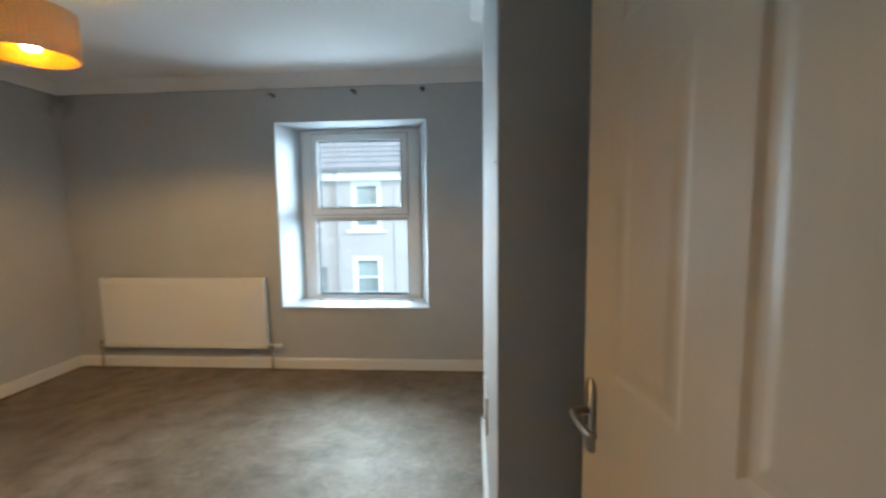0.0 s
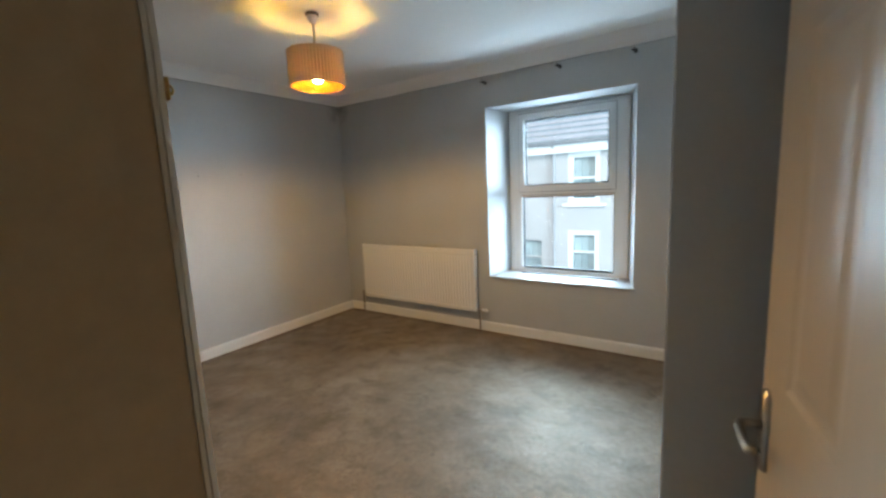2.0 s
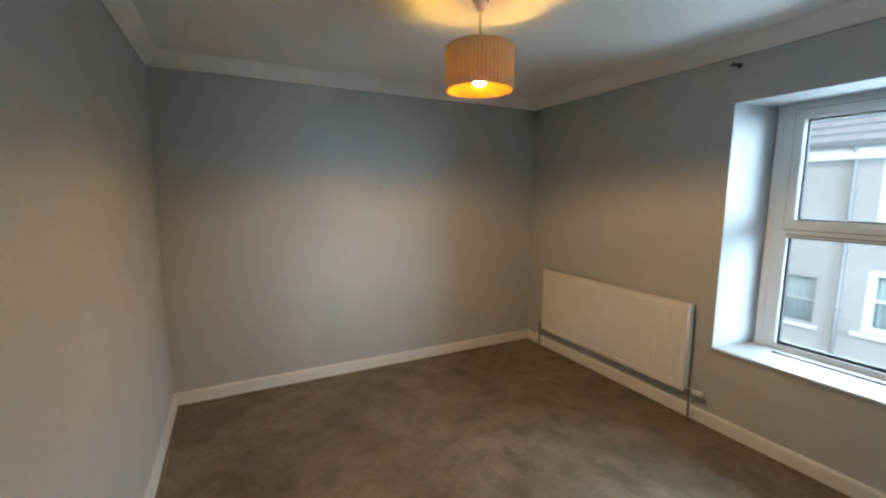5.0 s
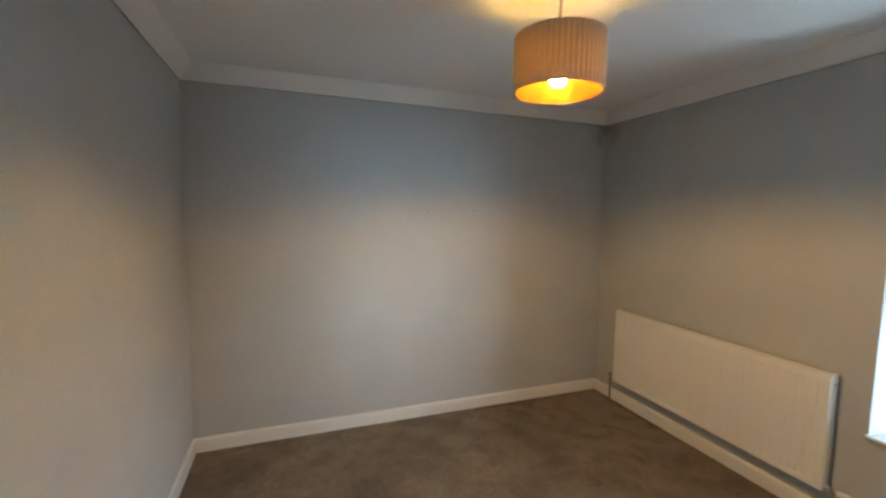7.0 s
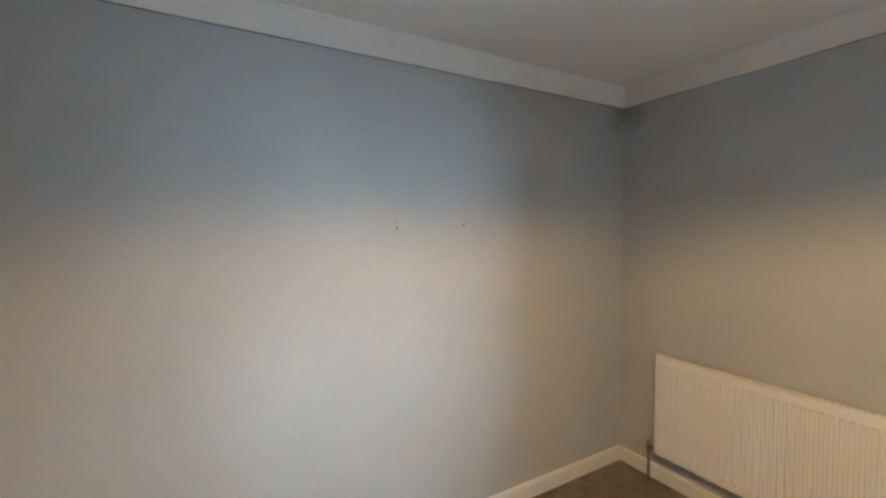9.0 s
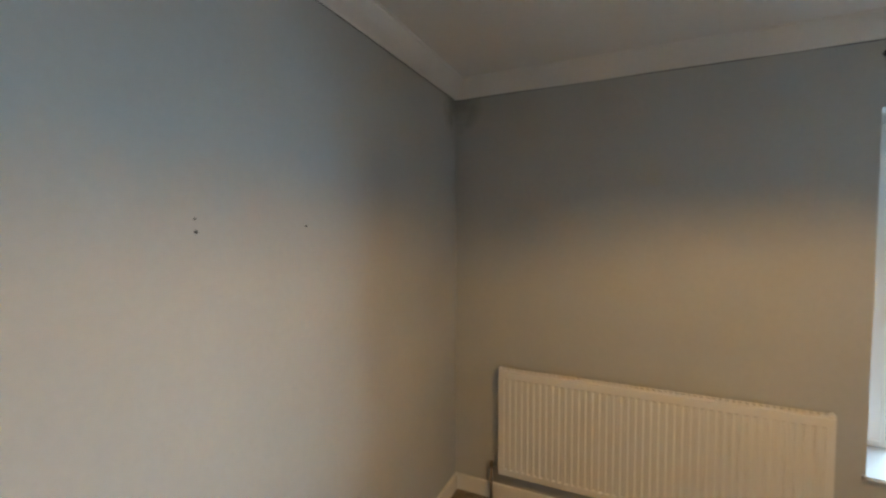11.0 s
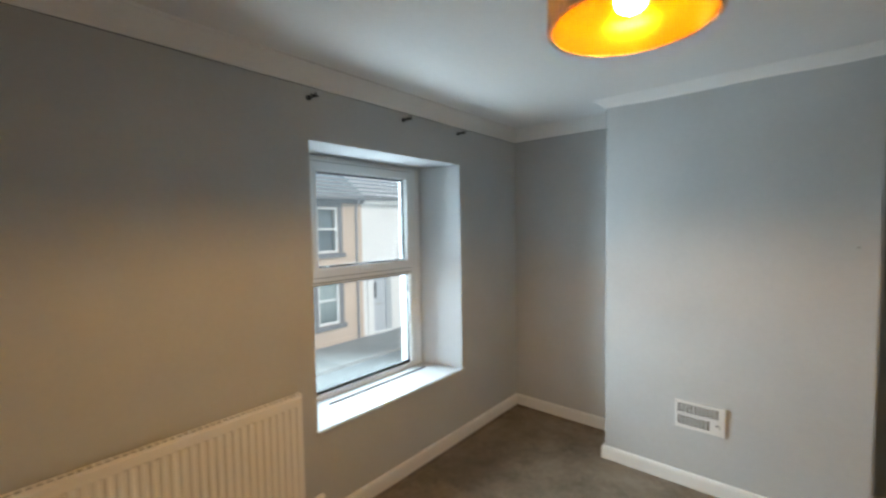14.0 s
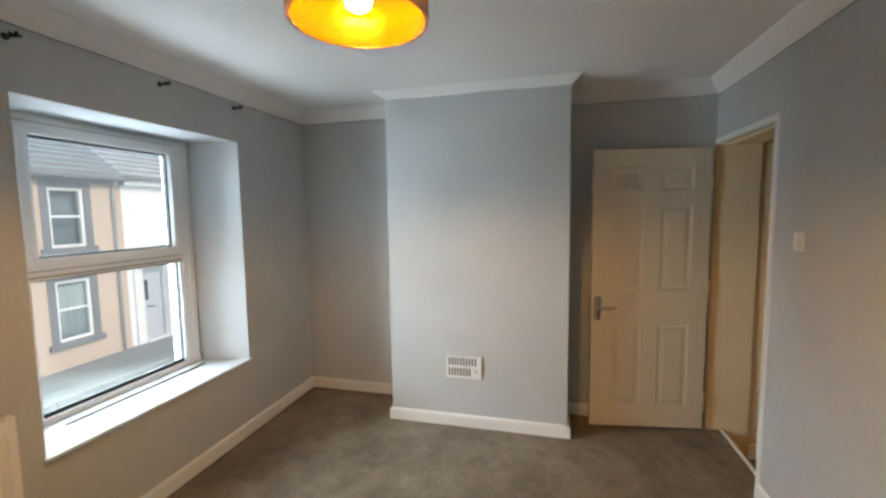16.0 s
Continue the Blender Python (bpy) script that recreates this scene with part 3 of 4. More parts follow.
part("gasket", rect_frame(UX0 - 0.006, UX1 + 0.006, UZ0 - 0.006, UZ1 + 0.006, 0.014, 0.014, 0.014, 0.016, FY0 + 0.006, FY0 + 0.030, 0.001), GASKET, sash)
part("gasket", rect_frame(QX0 - 0.008, QX1 + 0.008, QZ0 - 0.008, QZ1 + 0.008, 0.016, 0.016, 0.020, 0.014, FY0 + 0.020, FY0 + 0.042, 0.001), GASKET, win)
# Grey strip paints the shadowed gap between sash and frame
part("sash_gap_strip", rect_frame(UX0 - 0.0645, UX1 + 0.0645, UZ0 - 0.0645, UZ1 + 0.0645, 0.005, 0.005, 0.005, 0.005, FY0 - 0.003, FY0 + 0.012, 0.0008), TRIMGREY, win, "grey strip painting the shadow gap round the opening sash")
part("frame_step", rect_frame(FX0 + 0.030, FX1 - 0.030, FZ0 + 0.004, FZ1 - 0.010, 0.016, 0.016, 0.012, 0.010, FY0 - 0.005, FY0 + 0.006, 0.002), UPVC, win, "raised step of the frame profile")
part("sash_bead", rect_frame(UX0 - 0.026, UX1 + 0.026, UZ0 - 0.026, UZ1 + 0.026, 0.020, 0.020, 0.020, 0.020, FY0 - 0.021, FY0 - 0.008, 0.004), UPVC, sash, "glazing bead")
part("outer_trim", box(2.930, 3.010, FY1 + 0.002, 0.470, FZ0 + 0.004, FZ1 - 0.004, 0.004), UPVC, win, "white trim outside the frame")
part("drip_line", box(2.056, 2.909, FY0 - 0.002, FY0 + 0.004, QZ1 + 0.014, QZ1 + 0.019), TRIMGREY, win)
for nm, a, b, c, d, y in (("pane", UX0 - 0.004, UX1 + 0.004, UZ0 - 0.004, UZ1 + 0.004, 0.350), ("pane", QX0 - 0.004, QX1 + 0.004, QZ0 - 0.004, QZ1 + 0.004, 0.352)):
    g = part(nm, box(a, b, y, y + 0.004, c, d), GLASS, sash if c > 1.3 else win)
    g.visible_shadow = False
part("bead", rect_frame(QX0 - 0.030, QX1 + 0.030, QZ0 - 0.020, QZ1 + 0.006, 0.024, 0.024, 0.014, 0.004, FY0 - 0.004, FY0 + 0.02, 0.004), UPVC, win)
wh = part("window_handle", box(2.40, 2.56, FY0 - 0.034, FY0 - 0.022, UZ0 - 0.040, UZ0 - 0.022, 0.005), UPVC, sash, "white espagnolette handle")
part("handle_base", box(2.45, 2.51, FY0 - 0.024, FY0 - 0.014, UZ0 - 0.046, UZ0 - 0.016, 0.004), UPVC, wh)
part("bottom_rail", box(FX0, FX1, FY0 - 0.004, FY0 + 0.01, FZ0, FZ0 + 0.028, 0.004), UPVC, win)

board = thing("window_sill", (2.48, 0.14, WB), "white gloss window board with a rounded nosing, darkened in colour against glare", "window sill", kind="structure")


def sill_mesh():
    bm = bmesh.new()
    z0, z1 = WB - 0.002, WB + 0.020
    pts = [(WL + 0.002, -0.001), (WL - 0.012, -0.001), (WL - 0.012, -0.024), (WR + 0.016, -0.024), (WR + 0.016, -0.001), (WR - 0.002, -0.001), (FX1 + 0.004, FY1 - 0.02), (FX0 - 0.004, FY1 - 0.02)]
    a = [bm.verts.new((x, y, z0)) for x, y in pts]
    b = [bm.verts.new((x, y, z1)) for x, y in pts]
    for i in range(len(pts)):
        j = (i + 1) % len(pts)
        bm.faces.new((a[i], a[j], b[j], b[i]))
    bm.faces.new(a)
    bm.faces.new(b)
    bmesh.ops.bevel(bm, geom=[e for e in bm.edges if all(v.co.y < -0.02 for v in e.verts)], offset=0.007, segments=3, affect="EDGES")
    return bm


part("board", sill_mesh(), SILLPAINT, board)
tagged(put("sill_strip", box(2.095, 2.945, 0.225, 0.239, WB + 0.019, WB + 0.029, 0.0015), TRIMGREY), "thin grey strip lying along the window board", "trim strip", kind="structure")

# ---------------------------------------------------------------- radiator
rad = thing("radiator", (1.015, -0.06, 0.2), "white ribbed steel panel radiator hung beside the window", "radiator")
A0, A1, AZ0, AZ1, AF = 0.290, 1.742, 0.203, 0.802, -0.075


def ribbed_panel():
    bm = bmesh.new()
    pitch = 0.0333
    ribs = int((A1 - A0 - 0.05) / pitch)
    start = (A0 + A1) / 2 - ribs * pitch / 2
    xs, prof = [A0, A0 + 0.004], [0.012, 0.002]
    xs.append(start), prof.append(0.0)
    for i in range(ribs):
        x = start + i * pitch
        for f, dpt in ((0.16, 0.0), (0.32, 0.0062), (0.68, 0.0062), (0.84, 0.0)):
            xs.append(x + f * pitch), prof.append(dpt)
    xs += [start + ribs * pitch, A1 - 0.004, A1]
    prof += [0.0, 0.002, 0.012]
    zs = [(AZ0, 0.010, 0.0), (AZ0 + 0.004, 0.001, 0.0), (AZ0 + 0.034, 0.0, 0.0), (AZ0 + 0.044, 0.0, 1.0), (AZ1 - 0.050, 0.0, 1.0), (AZ1 - 0.040, 0.0, 0.0), (AZ1 - 0.004, 0.001, 0.0), (AZ1, 0.010, 0.0)]
    rows = []
    for z, push, k in zs:
        rows.append([bm.verts.new((x, AF + max(push, p if (i < 2 or i > len(xs) - 3) else p * k), z)) for i, (x, p) in enumerate(zip(xs, prof))])
    back = []
    for z in (AZ0, AZ1):
        back.append([bm.verts.new((x, AF + 0.016, z)) for x in xs])
    for a, b in zip(rows, rows[1:]):
        for i in range(len(xs) - 1):
            bm.faces.new((a[i], a[i + 1], b[i + 1], b[i]))
    for r, b in ((rows[0], back[0]), (rows[-1], back[1])):
        for i in range(len(xs) - 1):
            bm.faces.new((r[i], r[i + 1], b[i + 1], b[i]))
    return bm


part("panel", ribbed_panel(), RADW, rad)
fins = bmesh.new()
for i in range(44):
    x = A0 + 0.05 + i * (A1 - A0 - 0.1) / 43
    add_box(fins, x - 0.009, x + 0.009, AF + 0.018, AF + 0.044, AZ0 + 0.05, AZ1 - 0.05)
part("convector_fins", fins, RADW, rad)
for x0, x1 in ((A0 + 0.001, A0 + 0.006), (A1 - 0.006, A1 - 0.001)):
    part("side_cover", box(x0 - 0.003, x1 + 0.003, AF + 0.010, AF + 0.052, AZ0 + 0.012, AZ1 + 0.009, 0.002), RADW, rad)
grille = bmesh.new()
add_box(grille, A0 + 0.008, A1 - 0.008, AF + 0.016, AF + 0.020, AZ1 - 0.003, AZ1 + 0.003)
add_box(grille, A0 + 0.008, A1 - 0.008, AF + 0.044, AF + 0.050, AZ1 - 0.003, AZ1 + 0.003)
for i in range(58):
    x = A0 + 0.012 + i * (A1 - A0 - 0.024) / 57
    add_box(grille, x - 0.004, x + 0.004, AF + 0.0195, AF + 0.0445, AZ1 - 0.002, AZ1 + 0.002)
part("top_grille", grille, RADW, rad, "slotted white top grille")
part("bleed_plug", lathe([(0.0, 0.0), (0.009, 0.0), (0.009, 0.008), (0.0, 0.008)], (A1 - 0.004, AF + 0.030, AZ1 - 0.045), 14, "x"), CHROME, rad)
for bx in (A0 + 0.22, A1 - 0.22):
    part("wall_bracket", box(bx - 0.02, bx + 0.02, AF + 0.044, -0.001, AZ0 + 0.06, AZ1 - 0.06, 0.002), RADW, rad)
valve = part("valve", tube([(A1 - 0.012, AF + 0.022, AZ0 + 0.022), (A1 + 0.034, AF + 0.022, AZ0 + 0.022)], 0.011), CHROME, rad, "nickel valve body", True)
part("valve_head", lathe([(0.0, 0.0), (0.013, 0.0), (0.017, 0.008), (0.0175, 0.040), (0.0165, 0.056), (0.011, 0.062), (0.0, 0.062)], (A1 + 0.056, AF + 0.022, AZ0 + 0.022), 20, "x"), PLASTIC, valve, "white plastic thermostatic head", True)
part("valve_collar", lathe([(0.0, 0.0), (0.014, 0.0), (0.014, 0.026), (0.0, 0.026)], (A1 + 0.030, AF + 0.022, AZ0 + 0.022), 16, "x"), CHROME, valve, smooth=True)
part("pipe", tube([(A1 + 0.034, AF + 0.022, AZ0 + 0.025), (A1 + 0.034, AF + 0.022, 0.05), (A1 + 0.034, AF + 0.022, -0.003)], 0.0078), PIPE, rad, "dull painted copper pipe", True)
lock = part("lockshield", tube([(A0 + 0.012, AF + 0.022, AZ0 + 0.022), (A0 - 0.044, AF + 0.022, AZ0 + 0.022)], 0.010), CHROME, rad, smooth=True)
part("lockshield_cap", lathe([(0.0, 0.0), (0.012, 0.0), (0.010, 0.034), (0.0, 0.036)], (A0 - 0.044, AF + 0.022, AZ0 + 0.022), 14), PIPE, lock, smooth=True)
part("pipe", tube([(A0 - 0.044, AF + 0.022, AZ0 + 0.025), (A0 - 0.044, AF + 0.022, 0.05), (A0 - 0.044, AF + 0.022, -0.003)], 0.0078), PIPE, rad, "dull painted copper pipe", True)

# ---------------------------------------------------------------- pendant lamp
LX, LY, LZ0, LZ1, LR = 1.596, -1.634, 2.026, 2.222, 0.164
lamp = thing("pendant_lamp", (LX, LY, RZ), "lit pendant lamp with pleated pink shade lined in gold", "pendant lamp")
part("ceiling_rose", lathe([(0.0, 0.0), (0.031, 0.0), (0.031, -0.012), (0.028, -0.018), (0.022, -0.021), (0.021, -0.036), (0.016, -0.043), (0.008, -0.046), (0.0, -0.046)], (LX, LY, RZ - 0.013), 28), PLASTIC, lamp, "white ceiling rose", True)
part("flex", tube([(LX, LY, RZ - 0.04), (LX + 0.001, LY, 2.36), (LX, LY, 2.25), (LX, LY, 2.195)], 0.0058, 10), CORD, lamp, smooth=True)
part("lampholder", lathe([(0.0, 0.075), (0.008, 0.075), (0.013, 0.062), (0.019, 0.050), (0.019, 0.022), (0.022, 0.020), (0.022, 0.008), (0.017, 0.006), (0.017, 0.0), (0.0, 0.0)], (LX, LY, 2.158), 20), PLASTIC, lamp, smooth=True)


def pleated(radius, z0, z1, pleats, depth, thick):
    bm = bmesh.new()
    n = pleats * 4
    rings = []
    for r_in, z in ((0, z0), (0, z0 + 0.008), (0, (z0 + z1) / 2), (0, z1 - 0.008), (0, z1), (thick, z1), (thick, z0)):
        ring = []
        for i in range(n):
            a = 2 * math.pi * i / n
            k = (0, 0.75, 1.0, 0.25)[i % 4] * (0.75 + 0.35 * noise.noise(Vector((i // 4 * 0.9, 2.0, 0.0))))
            edge = 0.35 if z in (z0, z1) else 1.0
            rr = radius - r_in - (depth * k * edge if not r_in else 0)
            ring.append(bm.verts.new((LX + rr * math.cos(a), LY + rr * math.sin(a), z)))
        rings.append(ring)
    for a, b in zip(rings, rings[1:] + rings[:1]):
        for i in range(n):
            j = (i + 1) % n
            bm.faces.new((a[i], a[j], b[j], b[i]))
    return bm


def liner(radius, z0, z1, thick):
    bm = bmesh.new()
    rings = [[bm.verts.new((LX + r * math.cos(2 * math.pi * i / 64), LY + r * math.sin(2 * math.pi * i / 64), z)) for i in range(64)]
             for r, z in ((radius, z0), (radius, z1), (radius - thick, z1), (radius - thick, z0))]
    for a, b in zip(rings, rings[1:] + rings[:1]):
        for i in range(64):
            j = (i + 1) % 64
            bm.faces.new((a[i], a[j], b[j], b[i]))
    return bm


shade = part("shade", pleated(LR, LZ0, LZ1, 54, 0.0055, 0.009), CLOTH, lamp, "dusky pink pleated fabric drum shade")
part("lining", liner(LR - 0.0095, LZ0 + 0.001, LZ1 - 0.001, 0.001), GOLD, shade, "shiny gold lining", True)
spider = part("shade_ring", lathe([(0.0185, -0.002), (0.030, -0.002), (0.030, 0.002), (0.0185, 0.002)], (LX, LY, 2.151), 24), CHROME, shade)
for k in range(3):
    a = 2 * math.pi * k / 3 + 0.4
    part("spoke", tube([(LX + 0.029 * math.cos(a), LY + 0.029 * math.sin(a), 2.151), (LX + (LR - 0.010) * math.cos(a), LY + (LR - 0.010) * math.sin(a), 2.151)], 0.0018, 8), CHROME, spider)
bulb = part("bulb", lathe([(0.0, 0.0), (0.012, 0.002), (0.022, 0.008), (0.0272, 0.015), (0.0300, 0.024), (0.0308, 0.030), (0.0, 0.030)], (LX, LY, LZ0 + 0.022), 28), BULB, lamp, "glowing warm light bulb", True)
part("bulb_glass", lathe([(0.0, 0.0), (0.0309, 0.0), (0.0312, 0.010), (0.0306, 0.028), (0.0290, 0.046), (0.0250, 0.060), (0.0190, 0.070), (0.0165, 0.078), (0.0, 0.078)], (LX, LY, LZ0 + 0.0522), 28), BULBGLASS, bulb, "warm frosted bulb glass", True)
part("pattress", lathe([(0.0, 0.0), (0.038, 0.0), (0.038, -0.010), (0.035, -0.014), (0.0, -0.014)], (LX, LY, RZ), 28), PIPE, lamp, "brown round mount under the ceiling", True)

# ---------------------------------------------------------------- curtain brackets over the window
for bx, bz in ((1.874, 2.288), (2.541, 2.298), (3.091, 2.300)):
    br = thing("curtain_bracket", (bx, 0.0, bz), "small dark metal curtain bracket screwed above the window", "bracket", "curtain brackets over the window")
    part("backplate", lathe([(0.0, 0.0), (0.014, 0.0), (0.013, -0.006), (0.0, -0.007)], (bx, 0.0, bz), 18, "y"), DARKMETAL, br, smooth=True)
    part("arm", tube([(bx, -0.004, bz), (bx, -0.03, bz - 0.001), (bx, -0.052, bz - 0.004), (bx, -0.062, bz + 0.002), (bx, -0.066, bz + 0.012)], 0.0055, 10), DARKMETAL, br, smooth=True)
    part("cup", tube([(bx - 0.020, -0.055, bz + 0.002), (bx, -0.058, bz - 0.006), (bx + 0.020, -0.055, bz + 0.002)], 0.005, 8), DARKMETAL, br, smooth=True)

# ---------------------------------------------------------------- vent, switch, wall plugs
VX, VY0, VY1, VZ0, VZ1 = BX, -1.602, -1.352, 0.366, 0.532
vent = thing("wall_vent", (VX, (VY0 + VY1) / 2, (VZ0 + VZ1) / 2), "white plastic louvre vent with two rows of vertical slots", "air vent")
part("backing", box(VX - 0.003, VX - 0.0005, VY0 + 0.02, VY1 - 0.012, VZ0 + 0.012, VZ1 - 0.012), SLOT, vent)


def vent_face():
    n, gap = 10, 0.0215
    slots = []
    for i in range(n):
        c = VY1 - 0.016 - i * gap
        slots.append((c - 0.0125, c, VZ0 + 0.092, VZ1 - 0.014))
        if i < 8:
            slots.append((c - 0.0125, c, VZ0 + 0.016, VZ0 + 0.076))
    bm = holed_wall(VY0, VY1, VZ0, VZ1, 0.0, 0.010, slots)
    for v in bm.verts:
        v.co = Vector((VX - 0.003 - v.co.y, v.co.x, v.co.z))
    return bm


part("face", vent_face(), [PLASTIC, PLASTIC], vent)
part("rim", box(VX - 0.013, VX - 0.0005, VY0 - 0.010, VY0 + 0.001, VZ0 - 0.004, VZ1 + 0.004, 0.003), PLASTIC, vent)
part("shutter_knob", lathe([(0.0, 0.0), (0.006, 0.0), (0.005, -0.008), (0.0, -0.009)], (VX - 0.013, VY0 + 0.030, VZ0 + 0.060), 14, "x"), SLOT, vent)
part("screw", lathe([(0.0, 0.0), (0.004, 0.0), (0.003, -0.002), (0.0, -0.002)], (VX - 0.013, VY0 + 0.016, VZ0 + 0.046), 10, "x"), SLOT, vent)

sw = thing("light_switch", (2.866, RY, 1.42), "white single-gang light switch on the grey wall", "light switch")
part("plate", box(2.823, 2.909, RY, RY + 0.010, 1.377, 1.463, 0.004), PLASTIC, sw)
part("rocker", box(2.850, 2.882, RY + 0.008, RY + 0.0155, 1.396, 1.444, 0.003), PLASTIC, sw)
for sx in (2.836, 2.896):
    part("screw", lathe([(0.0, 0.0), (0.003, 0.0), (0.003, 0.0012), (0.0, 0.0012)], (sx, RY + 0.0098, 1.42), 10, "y"), CHROME, sw)

for px, py, pz, axis, r in ((0.0, -1.612, 1.580, "x", 0.005), (0.0, -1.614, 1.612, "x", 0.003), (0.0, -1.240, 1.598, "x", 0.0045), (BX, -2.131, 1.489, "-x", 0.004)):
    s = -1 if axis == "-x" else 1
    pg = put("wall_plug", lathe([(0.0, -0.002 * s), (r * 0.8, -0.002 * s), (r, 0.001 * s), (r * 0.5, 0.002 * s), (0.0, 0.0012 * s)], (px, py, pz), 14, "x"), GASKET)
    tagged(pg, "small dark screw plug in the painted wall", "wall plug", "screw plugs in the walls")

# ---------------------------------------------------------------- street outside
GZ, FY = -2.45, 10.0
setting("ground", box(-400, 400, 0.46, 500, GZ - 0.4, GZ), ASPHALT, "worn grey asphalt street", "road")
setting("pavement", box(-40, 60, 8.15, FY + 1.0, GZ, GZ + 0.115, 0.004), PAVE, "grey concrete pavement along the terrace", "pavement")
setting("near_pavement", box(-40, 60, 0.47, 1.9, GZ, GZ + 0.115, 0.004), PAVE, "grey concrete pavement under the window", "pavement")
for i in range(34):
    kx = -6 + i * 0.916
    kb = tagged(put("kerb", box(kx, kx + 0.91, 8.02, 8.145, GZ - 0.1, GZ + 0.12, 0.012), KERB), "grey concrete kerb stone", "kerb", "kerb stones", "structure")


def sash_window(parent, x0, x1, z0, z1, fw=0.10, sillz=None, sill_over=0.14, surround=None, rail=0.5, mat=None, curtain=True, cloth=None):
    """A white sash window set into a facade."""
    w = part("window", rect_frame(x0, x1, z0, z1, fw, fw, fw, fw, FY + 0.02, FY + 0.12, 0.01), mat or WHITEWOOD, parent)
    zm = z0 + (z1 - z0) * rail
    part("meeting_rail", box(x0 + fw - 0.002, x1 - fw + 0.002, FY + 0.03, FY + 0.10, zm - 0.03, zm + 0.03, 0.006), mat or WHITEWOOD, w)
    for a, b in ((z0 + fw - 0.004, zm - 0.028), (zm + 0.028, z1 - fw + 0.004)):
        g = part("pane", box(x0 + fw - 0.004, x1 - fw + 0.004, FY + 0.065, FY + 0.069, a, b), GLASS, w)
        g.visible_shadow = False
    if curtain:
        bm = bmesh.new()
        n = 60
        lo = [bm.verts.new((x0 + 0.02 + (x1 - x0 - 0.04) * i / n, FY + 0.15 + 0.008 * math.sin(i * 0.9) + 0.008 * math.sin(i * 0.37), z0 + 0.02)) for i in range(n + 1)]
        hi = [bm.verts.new((v.co.x, v.co.y, z1 - 0.02)) for v in lo]
        for i in range(n):
            bm.faces.new((lo[i], lo[i + 1], hi[i + 1], hi[i]))
        r = bmesh.ops.extrude_face_region(bm, geom=list(bm.faces))
        for v in r["geom"]:
            if isinstance(v, bmesh.types.BMVert):
                v.co.y += 0.006
        part("curtain", bm, cloth or CURTAIN, w, "pale net curtain behind the glass", True)
    # Flat dark sheet in place of the room's shade behind the glass
    part("dark_backing", box(x0 - 0.1, x1 + 0.1, FY + 0.32, FY + 0.34, z0 - 0.1, z1 + 0.1), DARKROOM, w)
    if sillz is not None:
        part("sill", box(x0 - sill_over, x1 + sill_over, FY - 0.09, FY + 0.10, sillz - 0.10, sillz, 0.012), surround or WHITEWOOD, w)
    return w


def roof_courses(x0, x1, y0, z0, y1, z1, n, lift=0.02, batten=0.0):
    """Stepped tile courses up a slope, each lapping the next."""
    bm = bmesh.new()
    for i in range(n):
        ya, yb = y0 + (y1 - y0) * i / n, y0 + (y1 - y0) * (i + 1.12) / n
        za, zb = z0 + (z1 - z0) * i / n, z0 + (z1 - z0) * (i + 1.12) / n
        add_box(bm, 0, 1, 0, 1, 0, 1)
        bm.verts.ensure_lookup_table()
        for v in bm.verts[-8:]:
            X, Yq, Zq = v.co
            y = ya if Yq < 0.5 else yb
            z = (za if Yq < 0.5 else zb) + (lift + batten if Yq < 0.5 else 0.0) + (0.0 if Zq > 0.5 else -0.018)
            v.co = (x0 + X * (x1 - x0), y, z)
        bm.faces.ensure_lookup_table()
        for f in bm.faces[-6:]:
            if all(abs(v.co.y - ya) < 1e-6 for v in f.verts):
                f.material_index = 1
    return bm


def house(name, x0, x1, eave, openings, render_mat, roof_mat, label, courses=16, ridge=2.6):
    h = thing(name, ((x0 + x1) / 2, FY + 3, GZ + 0.1), label, "house", "terraced houses across the street")
    part("wall", holed_wall(x0, x1, GZ + 0.05, eave, FY, FY + 0.3, openings), [render_mat, render_mat], h)
    part("side_wall", box(x0, x0 + 0.25, FY + 0.3, FY + 7, GZ + 0.05, eave), render_mat, h)
    part("side_wall", box(x1 - 0.25, x1, FY + 0.3, FY + 7, GZ + 0.05, eave), render_mat, h)
    part("rear_wall", box(x0 + 0.25, x1 - 0.25, FY + 6.75, FY + 7, GZ + 0.05, eave), render_mat, h)
    part("roof", roof_courses(x0, x1, FY - 0.22, eave + 0.05, FY + 3.6, eave + ridge, courses, 0.075), [roof_mat, TILEEDGE], h, "stepped tile courses with shadow lines painted on their edges")
    part("rear_roof", box(x0, x1, FY + 3.5, FY + 7.2, eave - 0.02, eave + 0.1), roof_mat, h)
    part("ridge", tube([(x0, FY + 3.62, eave + ridge), (x1, FY + 3.62, eave + ridge)], 0.12), roof_mat, h)
    gut = tube([(x0, FY - 0.26, eave + 0.02), (x1, FY - 0.26, eave + 0.02)], 0.06)
    part("gutter", gut, GUTTER, h)
    return h


EAVE = 2.62
# grey pebbledash house opposite
grey = house("terraced_house", -3.2, 3.1, EAVE, [(-0.45, 0.55, 0.72, 2.32), (-0.46, 0.54, -1.62, -0.14), (-2.45, -1.32, -1.70, -0.48)], PEBBLE, SLATE,
             "grey pebbledash terraced house with white sash windows", courses=12)
sash_window(grey, -0.45, 0.55, 0.72, 2.32, 0.16, 0.72, 0.16, rail=0.5)
sash_window(grey, -0.46, 0.54, -1.62, -0.14, 0.16, -1.62, 0.16, rail=0.52)
sash_window(grey, -2.45, -1.32, -1.70, -0.48, 0.05, -1.70, 0.10, rail=0.5, mat=PEBBLE)
